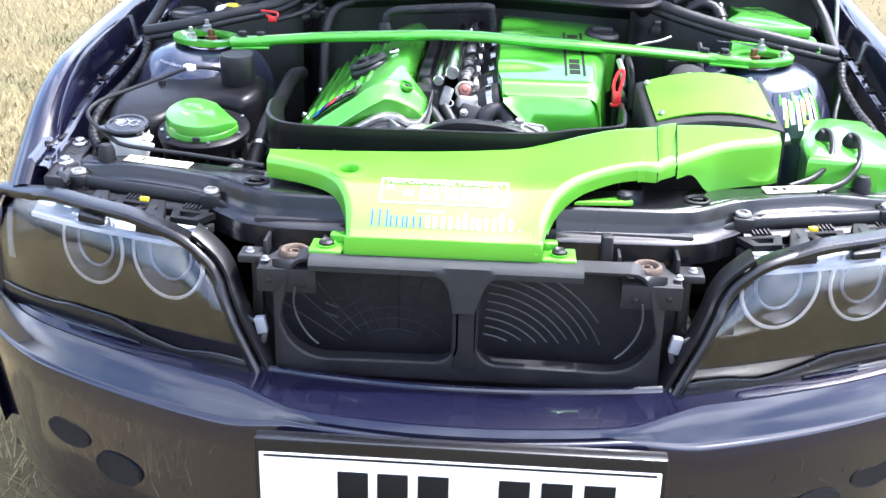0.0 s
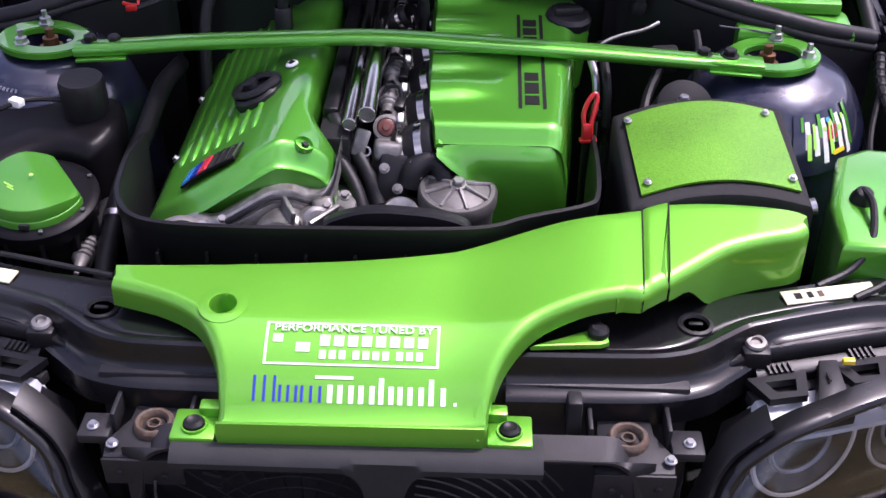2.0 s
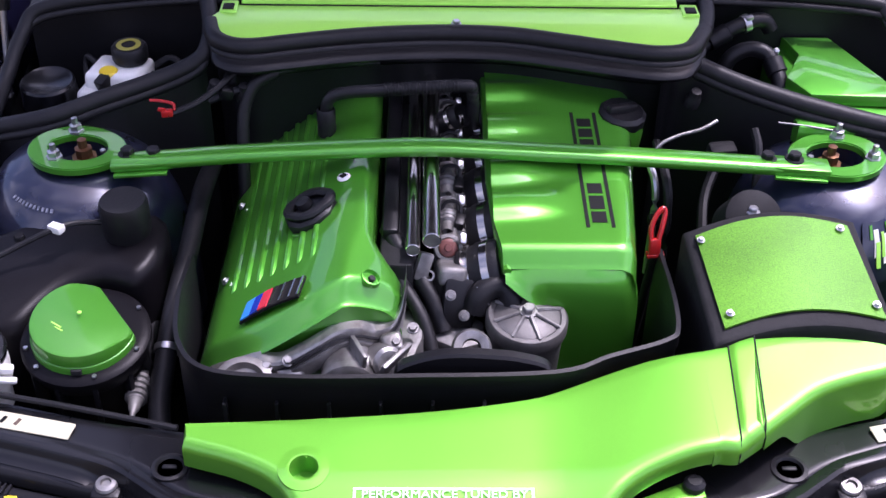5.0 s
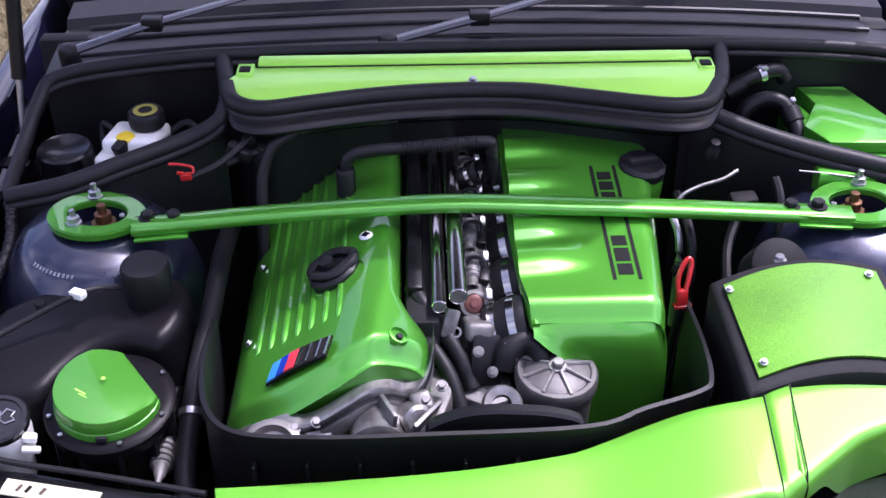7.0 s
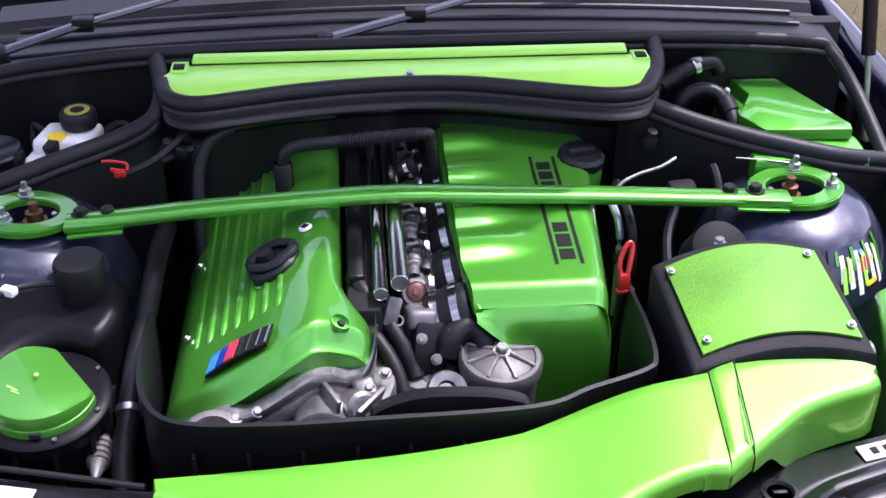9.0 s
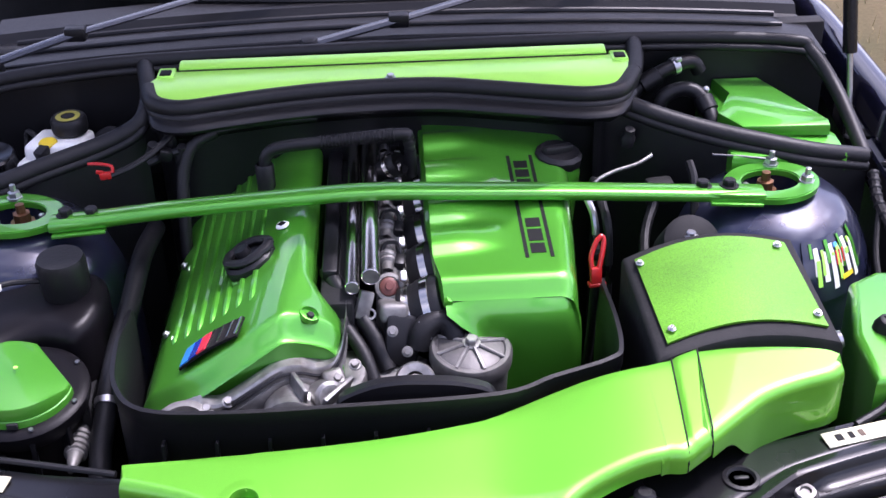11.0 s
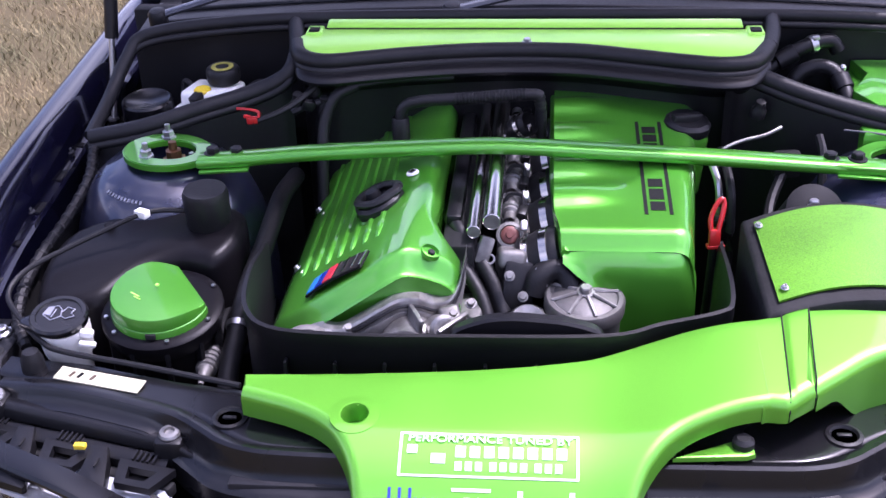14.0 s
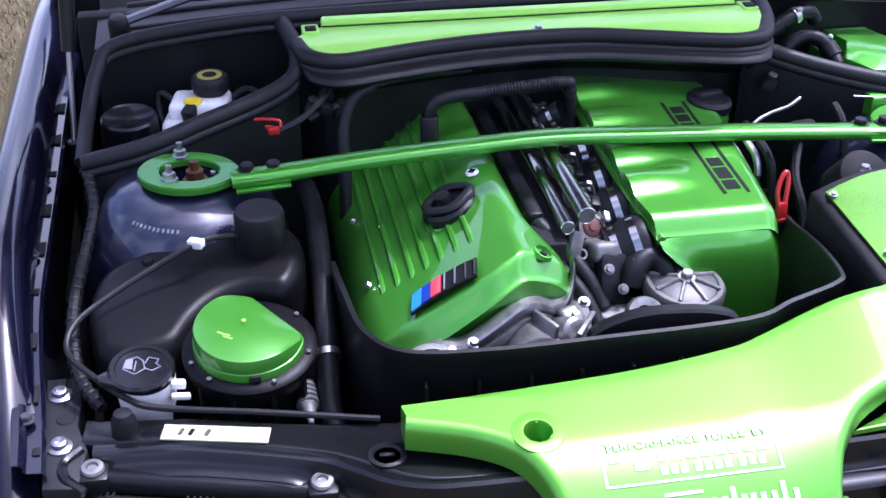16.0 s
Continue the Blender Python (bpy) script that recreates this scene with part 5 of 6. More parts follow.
rows = []
nx, ny = 36, 64
for j in range(ny + 1):
    y = 0.345 + 0.42 * j / ny
    row = []
    xl = 0.022 + 0.010 * (1 - ease(y, 0.34, 0.42))
    xr = 0.188 + 0.10 * (y - 0.36)
    f = 1 - ease(y, 0.345, 0.372)
    drop = 0.018 * f * f
    row.append((xl + 0.008, y, 0.77))
    row.append((xl + 0.001, y, plenum_top(xl, y) - 0.012 - drop))
    for i in range(nx + 1):
        u = i / nx
        x = xl + (xr - xl) * u
        edge_drop = 0.0
        if x > xr - 0.022:
            a = (x - (xr - 0.022)) / 0.022
            edge_drop = 0.022 * (1 - math.sqrt(max(0, 1 - a * a)))
        row.append((x, y, plenum_top(x, y) - drop - edge_drop))
    row.append((xr + 0.004, y, 0.79))
    row.append((xr + 0.006, y, 0.66))
    rows.append(row)
pbm = sheet(rows)
part("plenum_body", pbm, GREEN_DEEP, plenum, sharp=60)
# front face of the plenum, stepped back on the engine side
fr = []
for u, x, zt, zb in ((0, 0.0335, 0.836, 0.832), (0.1, 0.050, 0.838, 0.815), (0.2, 0.068, 0.839, 0.800), (0.28, 0.082, 0.839, 0.786), (0.3, 0.0835, 0.839, 0.66), (0.55, 0.12, 0.839, 0.66), (0.85, 0.17, 0.837, 0.66), (0.95, 0.186, 0.826, 0.66), (1, 0.1925, 0.80, 0.66)):
    yy = 0.345 + 0.012 * ease(x, 0.165, 0.193)
    h = zt - zb
    fr.append([(x, yy, zt), (x, yy - 0.005, zt - min(0.006, 0.3 * h)), (x, yy - 0.0095, zt - min(0.016, 0.5 * h)), (x, yy - 0.0125, zt - min(0.034, 0.7 * h)), (x, yy - 0.015, zt - min(0.07, 0.85 * h)), (x, yy - 0.018, zb)])
part("plenum_front", sheet(fr), GREEN_DEEP, plenum, sharp=60)
part("gasket", tube([(0.0215, 0.76, 0.880), (0.0215, 0.5, 0.856), (0.028, 0.40, 0.846), (0.036, 0.343, 0.836)], 0.0055, 8), GREEN_DEEP, plenum)
part("boot_shield", prism([(0.006, 0.77), (0.008, 0.40), (0.022, 0.340), (0.060, 0.336), (0.078, 0.346), (0.03, 0.40), (0.022, 0.77)], 0.70, lambda x, y: 0.822 - 0.8 * max(0, x - 0.02)), DARK, plenum)
# dark print across the plenum, as bars
for x0 in (0.131, 0.161):
    patch("print_line", x0, x0 + 0.0045, 0.397, 0.63, BLACKINK, plenum, lambda x, y: plenum_top(x - 0.03 * (y - 0.41), y) + 0.0006)
for y0, y1 in ((0.418, 0.438), (0.443, 0.468), (0.473, 0.492), (0.545, 0.56), (0.565, 0.583), (0.588, 0.606), (0.611, 0.628)):
    patch("print_bar", 0.139, 0.157, y0 - 0.012, y1 - 0.012, BLACKINK, plenum, lambda x, y: plenum_top(x, y) + 0.0006)
part("filler_neck", lathe([(0.034, -0.08), (0.032, 0.0), (0.028, 0.012)], (0.200, 0.630, 0.862), (0.1, -0.1, 1), 24), GREEN_DEEP, plenum)
part("cap_grip", box((0.201, 0.630, 0.888), (0.044, 0.012, 0.012), 0.003, (0, 5, 25)), RUBBER, plenum)
fcap = part("filler_cap", lathe([(0.030, 0), (0.032, 0.003), (0.032, 0.014), (0.027, 0.019), (0.016, 0.017), (0, 0.015)], (0.201, 0.632, 0.868), (0.1, -0.1, 1), 12), RUBBER, plenum, "black filler cap")

# dipstick with a red loop handle
dip = thing("dipstick", "red plastic loop handle of the dipstick", "dipstick", (0.22, 0.43, 0.8))
part("loop", tube([(0.214, 0.414, 0.830), (0.213, 0.420, 0.844), (0.219, 0.427, 0.859), (0.226, 0.431, 0.866), (0.229, 0.429, 0.860), (0.226, 0.421, 0.846), (0.222, 0.414, 0.830)], 0.0032, 8, smooth=5), RED, dip)
part("stem", box((0.2185, 0.413, 0.822), (0.014, 0.008, 0.022), 0.002, (-10, 0, 8)), RED, dip)
part("collar", box((0.2200, 0.412, 0.811), (0.022, 0.010, 0.005), 0.0015, (0, 0, 8)), RED, dip)
part("tube", tube([(0.219, 0.414, 0.812), (0.222, 0.45, 0.70), (0.21, 0.46, 0.55)], 0.006, 10), DARK, dip)

# ---- fan shroud ----
shroud = thing("fan_shroud", "black plastic fan shroud wall round the engine front", "fan shroud", (-0.06, 0.25, 0.6))
outer = spline([(-0.342, 0.41, 0), (-0.338, 0.31, 0), (-0.326, 0.235, 0), (-0.290, 0.190, 0), (-0.207, 0.178, 0), (-0.089, 0.179, 0), (0.078, 0.186, 0), (0.141, 0.212, 0), (0.205, 0.238, 0), (0.222, 0.262, 0), (0.227, 0.34, 0), (0.228, 0.42, 0)], 5)
rows = []
for i, q in enumerate(outer):
    d = (outer[min(i + 1, len(outer) - 1)] - outer[max(i - 1, 0)]).normalized()
    n = Vector((-d.y, d.x, 0))
    top = 0.825 - 0.02 * ease(abs(q.x + 0.05), 0.25, 0.30) * ease(q.y, 0.3, 0.42)
    rows.append([q + n * a + Vector((0, 0, h)) for a, h in ((0.0, 0.60), (0.0, top - 0.022), (-0.002, top - 0.018), (-0.002, top), (0.003, top + 0.001), (0.005, top - 0.002), (0.006, 0.60))])
part("shroud_wall", sheet(rows), PLASTIC, shroud)
for k in range(9):
    x = -0.27 + 0.055 * k
    y = 0.182 if x < 0.02 else 0.186 + (x - 0.08) * 0.42 * ease(x, 0.04, 0.12)
    part("shroud_rib", box((x, y - 0.004, 0.765), (0.004, 0.012, 0.05), 0.001), PLASTIC, shroud)
arch = spline([(-0.092, 0.205, 0.800), (-0.085, 0.205, 0.818), (-0.053, 0.205, 0.832), (-0.024, 0.205, 0.836), (0.005, 0.205, 0.835), (0.040, 0.205, 0.831), (0.072, 0.205, 0.820), (0.082, 0.205, 0.800)], 6)
part("arch_cover", sheet([[q + Vector((0, dy, dz)) for dy, dz in ((0.010, -0.05), (0.010, -0.003), (0.007, 0.0), (-0.003, 0.0), (-0.006, -0.003), (-0.007, -0.05))] for q in arch]), PLASTIC, shroud)
part("fan_drum", lathe([(0.13, 0.0), (0.14, 0.01), (0.14, 0.06)], (0.03, 0.172, 0.625), (0, -1, 0.0), 48), SHINY, shroud)

# ---- strut towers and the green brace ----
RING = {-1: Vector((-0.503, 0.553, 0.865)), 1: Vector((0.470, 0.549, 0.866))}
for s in (-1, 1):
    c = RING[s]
    tw = part("strut_tower", lathe([(0.15, -0.26), (0.139, -0.13), (0.126, -0.085), (0.112, -0.052), (0.098, -0.031), (0.082, -0.019), (0.062, -0.012), (0.050, -0.008), (0.035, -0.008), (0.034, -0.03), (0, -0.03)], c, (-s * 0.05, -0.06, 1), 56), TOWER, car, "dusty dark blue painted strut tower")

brace = thing("strut_brace", "bright green aluminium strut brace between the towers", "strut brace", (0, 0.52, 0.88))
for s in (-1, 1):
    c = RING[s]
    bm = bmesh.new()
    n = 48
    lo, li, ho, hi = [], [], [], []
    for k in range(n):
        a = 2 * math.pi * k / n
        ca, sa = math.cos(a), math.sin(a)
        ox = 0.058 * ca * (1.0 + 0.10 * max(0, -s * ca))
        oy = 0.053 * sa
        ix, iy = 0.037 * ca - s * 0.004, 0.030 * sa
        for lst, x, y, z in ((lo, ox, oy, 0), (li, ix, iy, 0), (ho, ox, oy, 0.009), (hi, ix, iy, 0.009)):
            lst.append(bm.verts.new(c + Vector((x, y, z - 0.004 - 0.05 * -s * x))))
    for k in range(n):
        j = (k + 1) % n
        bm.faces.new((ho[k], ho[j], hi[j], hi[k]))
        bm.faces.new((lo[k], li[k], li[j], lo[j]))
        bm.faces.new((lo[k], lo[j], ho[j], ho[k]))
        bm.faces.new((li[k], hi[k], hi[j], li[j]))
    bmesh.ops.bevel(bm, geom=[e for e in bm.edges if all(v in set(ho) | set(hi) for v in e.verts)], offset=0.0015, segments=2, affect="EDGES")
    ring = part("ring", bm, GREEN_DEEP, brace)
    foot = part("foot", box((s * 0.410, 0.521, 0.870), (0.080, 0.032, 0.010), 0.003, (0, s * 2, -s * 4)), GREEN_DEEP, brace)
    part("foot_plate", box((s * 0.412, 0.509, 0.862), (0.066, 0.020, 0.004), 0.001, (0, s * 2, -s * 4)), GREEN_DEEP, brace)
    for x in (0.398, 0.430) if s < 0 else (0.372, 0.406):
        bolt(foot, (s * x, 0.527, 0.8755), 0.0085, mat=RUBBER, name="cap_bolt")
    for dx, dy in ((0.009, 0.041), (0.040, -0.012)) if s > 0 else ((-0.007, 0.038), (-0.019, -0.026)):
        part("stud", lathe([(0.0105, 0), (0.0105, 0.003), (0.008, 0.003), (0.008, 0.010), (0.004, 0.011), (0.004, 0.020), (0, 0.021)], c + Vector((dx, dy, 0.005)), (0, 0, 1), 6), ZINC, brace)
    part("damper_nut", lathe([(0.016, -0.03), (0.016, -0.008), (0.011, -0.008), (0.011, 0.004), (0.006, 0.005), (0.006, 0.016), (0, 0.017)], c + Vector((-s * 0.01, 0.0, 0.0)), (0, 0, 1), 8), BRASS, ring, "brown damper nut")
    for dx in (0.012, 0.022):
        bolt(ring, c + Vector((-s * 0.02 + dx * (1 if s < 0 else -1), 0.008, -0.008)), 0.004, washer=False)
rows = []
for q in spline([(-0.448, 0.522, 0.868), (-0.383, 0.522, 0.8725), (-0.279, 0.522, 0.882), (-0.131, 0.522, 0.8905), (-0.059, 0.522, 0.893), (0.0, 0.522, 0.8915), (0.086, 0.522, 0.887), (0.194, 0.522, 0.8815), (0.302, 0.522, 0.8745), (0.367, 0.522, 0.870), (0.430, 0.522, 0.866)], 8):
    rows.append([q + Vector((0, 0.0160 * math.copysign(abs(math.cos(a)) ** 0.7, math.cos(a)), 0.0088 * math.copysign(abs(math.sin(a)) ** 0.8, math.sin(a)))) for a in (2 * math.pi * k / 20 for k in range(20))])
bbm = sheet(rows, closed=True)
bbm.faces.new([bbm.verts.new(q) for q in rows[0]])
bbm.faces.new([bbm.verts.new(q) for q in rows[-1]])
part("bar", bbm, GREEN_DEEP, brace, sharp=60)

# ---- green filter cover below the windscreen ----
scut = thing("cabin_filter_cover", "green painted cabin filter cover at the bulkhead, brightness put in its colour", "filter cover", (0, 0.8, 0.92))
part("cover_front", prism([(-0.330, 0.772)] + [(p[0], p[1] + 0.004) for p in mid] + [(0.315, 0.772)], 0.946, lambda x, y: 0.957 + 0.08 * (y - 0.677), 0.002), GREEN_PALE, scut)
part("cover_back", box((-0.012, 0.784, 0.964), (0.60, 0.022, 0.016), 0.004, (12, 0, 0)), GREEN_PALE, scut)
part("cover_groove", box((-0.012, 0.7720, 0.9645), (0.60, 0.002, 0.003), 0.001), DARK, scut)
for s in (-1, 1):
    clip = part("clip", box((s * 0.316 - 0.012, 0.768, 0.956), (0.024, 0.034, 0.020), 0.003), GREEN_PALE, scut)
    part("clip_pocket", box((s * 0.316 - 0.012, 0.762, 0.9665), (0.015, 0.016, 0.004), 0.001), DARK, clip)
bolt(scut, (-0.018, 0.727, 0.9605), 0.0050)

# ---- things on the nearside ----
res = thing("expansion_tank", "black moulded coolant tank with a round cap", "coolant tank", (-0.5, 0.4, 0.7))
ro = [(-0.612, 0.330), (-0.618, 0.380), (-0.600, 0.440), (-0.53, 0.475), (-0.46, 0.485), (-0.39, 0.478), (-0.372, 0.440), (-0.378, 0.395), (-0.40, 0.366), (-0.440, 0.374), (-0.475, 0.362), (-0.500, 0.335), (-0.520, 0.302), (-0.56, 0.290), (-0.60, 0.297)]
rp = [(q.x, q.y) for q in spline([(*p, 0) for p in ro], 3, closed=True)]
part("tank_body", prism(rp, 0.66, lambda x, y: 0.797 + 0.16 * (y - 0.33) + 0.05 * (x + 0.5), 0.018, 4), TANKPLASTIC, res)
part("tank_cap", lathe([(0.026, -0.03), (0.029, -0.02), (0.0295, 0.020), (0.027, 0.026), (0, 0.026)], (-0.421, 0.443, 0.840), (0, -0.05, 1), 22), RUBBER, res, "ribbed black screw cap")
part("tank_lead", tube([(-0.44, 0.435, 0.838), (-0.475, 0.420, 0.846), (-0.50, 0.405, 0.846), (-0.54, 0.390, 0.832), (-0.585, 0.365, 0.818), (-0.625, 0.330, 0.806), (-0.632, 0.29, 0.795), (-0.60, 0.25, 0.785), (-0.57, 0.225, 0.775), (-0.54, 0.212, 0.770), (-0.44, 0.19, 0.768), (-0.32, 0.162, 0.765)], 0.0035, 8, smooth=6), RUBBER, res)
part("lead_plug", box((-0.494, 0.407, 0.848), (0.018, 0.012, 0.010), 0.002, (0, 0, -25)), NATURAL, res, "white connector")

ps = thing("secondary_air_filter", "round black housing with a green D-shaped lid", "filter housing", (-0.437, 0.28, 0.65))
LC = Vector((-0.444, 0.293, 0.782))


def on_filter(x, y):
    return LC.z + 0.16 * (y - LC.y)


part("base", lathe([(0.056, -0.12), (0.060, -0.030), (0.068, -0.026), (0.073, -0.010), (0.073, -0.003), (0.069, 0.0), (0.060, 0.001), (0, 0.001)], LC, (0, -0.16, 1), 40), TANKPLASTIC, ps)
bm = bmesh.new()
n = 44
outl = []
for k in range(n):
    a = 2 * math.pi * k / n
    x, y = 0.0585 * math.cos(a), 0.0575 * math.sin(a)
    d = x * 0.80 + y * 0.60
    if d > 0.040:
        x -= (d - 0.040) * 0.80
        y -= (d - 0.040) * 0.60
    outl.append((LC.x + x, LC.y + y))
add_prism(bm, [(LC.x + (x - LC.x) * 1.03, LC.y + (y - LC.y) * 1.03) for x, y in outl], lambda x, y: on_filter(x, y) - 0.002, lambda x, y: on_filter(x, y) + 0.010, 0.002)
add_prism(bm, outl, lambda x, y: on_filter(x, y) + 0.010, lambda x, y: on_filter(x, y) + 0.026 - 0.36 * max(0, (x - LC.x) * 0.8 + (y - LC.y) * 0.6 - 0.010), 0.003)
lidp = part("lid", bm, GREEN_LID, ps, "green lid with a slanted flat side, its green toned down")
part("notch", box((LC.x + 0.003, LC.y - 0.0595, on_filter(0, LC.y - 0.06) + 0.006), (0.012, 0.005, 0.007), 0.001), DARK, lidp)
part("lid_mark", box((LC.x - 0.026, LC.y - 0.012, on_filter(0, LC.y - 0.012) + 0.0263), (0.016, 0.0018, 0.0008), 0, (9, 0, -35)), GREEN_PALE, lidp)
part("lid_mark", box((LC.x - 0.022, LC.y - 0.018, on_filter(0, LC.y - 0.018) + 0.0263), (0.012, 0.0016, 0.0008), 0, (9, 0, -35)), GREEN_PALE, lidp)
part("lid_pin", lathe(disc_profile(0.0026, 0.0016, 0.0005), (LC.x - 0.004, LC.y + 0.006, on_filter(0, LC.y + 0.006) + 0.0258)), GREEN_PALE, lidp)
for a in (-132, -70, -20, 35, 200):
    x, y = LC.x + 0.066 * math.cos(radians(a)), LC.y + 0.066 * math.sin(radians(a))
    bolt(ps, (x, y, on_filter(x, y) + 0.0005), 0.0030, name="screw", washer=False)
for k in range(10):
    a = 2 * math.pi * k / 10
    part("base_rib", box((LC.x + 0.062 * math.cos(a), LC.y + 0.062 * math.sin(a), 0.735), (0.006, 0.014, 0.06), 0.001, (0, 0, math.degrees(a) + 90)), PLASTIC, ps)

wash = thing("washer_filler", "white washer filler neck with a black cap", "washer bottle", (-0.553, 0.257, 0.7))
tilt = (0.02, -0.16, 1)
wc = part("cap", lathe([(0.033, -0.007), (0.0345, -0.005), (0.0345, 0.0), (0.032, 0.003), (0.027, 0.003), (0.026, 0.001), (0, 0.002)], (-0.556, 0.254, 0.792), tilt, 36), SHINY, wash, "round black cap with a white screenwash symbol")
part("cap_lip", prism([(-0.575, 0.272), (-0.602, 0.250), (-0.598, 0.240), (-0.570, 0.225)], 0.783, 0.790, 0.002), SHINY, wc)
part("neck", lathe([(0.022, -0.09), (0.024, -0.06), (0.029, -0.045), (0.031, -0.020), (0.031, -0.006)], (-0.553, 0.252, 0.790), tilt, 28), NATURAL, wash)
part("neck_tab", box((-0.520, 0.240, 0.777), (0.016, 0.010, 0.008), 0.002, (0, 12, 10)), NATURAL, wash)
part("neck_tab", box((-0.518, 0.232, 0.767), (0.020, 0.008, 0.006), 0.002, (0, 12, 10)), NATURAL, wash)
strokes = [[(-0.574, 0.252), (-0.571, 0.265), (-0.560, 0.268), (-0.554, 0.262), (-0.552, 0.250), (-0.562, 0.243), (-0.574, 0.252)], [(-0.552, 0.258), (-0.548, 0.266), (-0.538, 0.262), (-0.541, 0.256), (-0.536, 0.251), (-0.545, 0.246), (-0.551, 0.250)], [(-0.563, 0.248), (-0.561, 0.262)]]
for line in strokes:
    part("symbol_line", tube([(x, y, 0.7942 + 0.16 * (y - 0.254)) for x, y in line], 0.0008, 5), SILVERED, wc)
part("symbol_fill", prism([(-0.574, 0.253), (-0.571, 0.264), (-0.564, 0.266), (-0.565, 0.250)], 0.790, lambda x, y: 0.7950 + 0.16 * (y - 0.254)), SILVERED, wc)

brk = thing("brake_fluid_tank", "milky white brake fluid tank with a black cap", "brake fluid tank", (-0.49, 0.72, 0.8))
part("tank", box((-0.483, 0.735, 0.858), (0.078, 0.075, 0.062), 0.008, (-6, 0, -6), 3), NATURAL, brk)
part("tank_step", box((-0.508, 0.715, 0.845), (0.05, 0.06, 0.05), 0.008, (-6, 0, -6), 3), NATURAL, brk)
part("cap", lathe([(0.024, 0), (0.025, 0.004), (0.025, 0.018), (0.022, 0.022), (0, 0.022)], (-0.468, 0.748, 0.893), (0, -0.05, 1), 18), RUBBER, brk, "black screw cap with a yellow symbol")
part("cap_mark", lathe([(0.017, 0.0225), (0.010, 0.0232), (0.010, 0.0225)], (-0.468, 0.748, 0.893), (0, -0.05, 1), 18), material("dull_yellow_print", (0.30, 0.28, 0.05), 0.5), brk)
part("sensor_cap", lathe(disc_profile(0.013, 0.010), (-0.492, 0.714, 0.884), (0, -0.1, 1), 16), YELLOW, brk)
part("sensor_plug", box((-0.497, 0.700, 0.880), (0.016, 0.020, 0.022), 0.003, (20, 0, -30)), RUBBER, brk)
part("sensor_lead", tube([(-0.497, 0.70, 0.88), (-0.503, 0.685, 0.868), (-0.506, 0.68, 0.84)], 0.003, 8, smooth=4), RUBBER, brk)
part("feed_pipe", tube([(-0.512, 0.757, 0.870), (-0.535, 0.775, 0.882), (-0.540, 0.772, 0.862), (-0.532, 0.745, 0.838)], 0.0042, 8, smooth=5), RUBBER, brk)
part("feed_pipe", tube([(-0.446, 0.765, 0.868), (-0.420, 0.775, 0.880), (-0.400, 0.765, 0.868), (-0.395, 0.745, 0.835)], 0.0055, 8, smooth=5), RUBBER, brk)
part("level_window", box((-0.4425, 0.735, 0.862), (0.003, 0.030, 0.026), 0.001, (-6, 0, -6)), GREYPLASTIC, brk)
bst = thing("brake_booster", "black round brake booster drum in its well", "brake booster", (-0.56, 0.75, 0.8))
part("drum", lathe([(0.06, -0.16), (0.06, -0.03), (0.04, -0.01), (0.037, 0.04), (0.034, 0.043), (0.030, 0.040), (0, 0.036)], (-0.577, 0.715, 0.836), (0, -0.1, 1), 36), SHINY, bst)

redc = thing("red_cable_clip", "bright red plastic clip on a cable by the tower", "cable clip", (-0.393, 0.6, 0.89))
part("clip_body", box((-0.392, 0.600, 0.893), (0.015, 0.008, 0.010), 0.002, (0, 0, 10)), RED, redc)
part("clip_tongue", box((-0.398, 0.598, 0.899), (0.010, 0.004, 0.005), 0.001, (0, 20, 20)), RED, redc)
part("clip_loop", tube([(-0.415, 0.612, 0.905), (-0.40, 0.610, 0.905), (-0.384, 0.606, 0.903), (-0.383, 0.602, 0.896)], 0.0021, 8, smooth=4), RED, redc)
part("cable", tube([(-0.392, 0.60, 0.890), (-0.36, 0.615, 0.897), (-0.335, 0.64, 0.905), (-0.315, 0.665, 0.915)], 0.0045, 8, smooth=4), RUBBER, redc)

# ---- things on the offside ----
cf = thing("green_relay_box", "green painted box with a folded lid in the side well", "relay box", (0.53, 0.77, 0.8))
part("box_body", prism([(0.430, 0.80), (0.450, 0.815), (0.523, 0.815), (0.585, 0.65), (0.585, 0.60), (0.43, 0.60), (0.424, 0.69)], 0.72, lambda x, y: 0.888 - 0.10 * max(0.0, 0.68 - y), 0.005), GREEN_DEEP, cf)
part("lid_step", prism([(0.464, 0.757), (0.453, 0.811), (0.520, 0.811), (0.577, 0.66), (0.574, 0.645), (0.455, 0.650), (0.432, 0.693)], 0.885, lambda x, y: 0.905 - 0.06 * max(0.0, 0.72 - y), 0.003), GREEN_DEEP, cf)
tank = thing("green_header_tank", "green painted angular tank with two black grommets", "header tank", (0.57, 0.32, 0.7))
part("tank_body", prism([(0.498, 0.30), (0.530, 0.405), (0.570, 0.430), (0.632, 0.432), (0.650, 0.37), (0.645, 0.25), (0.600, 0.212), (0.492, 0.212)], 0.62, lambda x, y: 0.800 + 0.02 * (y - 0.3) - 0.10 * max(0, x - 0.56), 0.010, 3), GREEN_DEEP, tank)
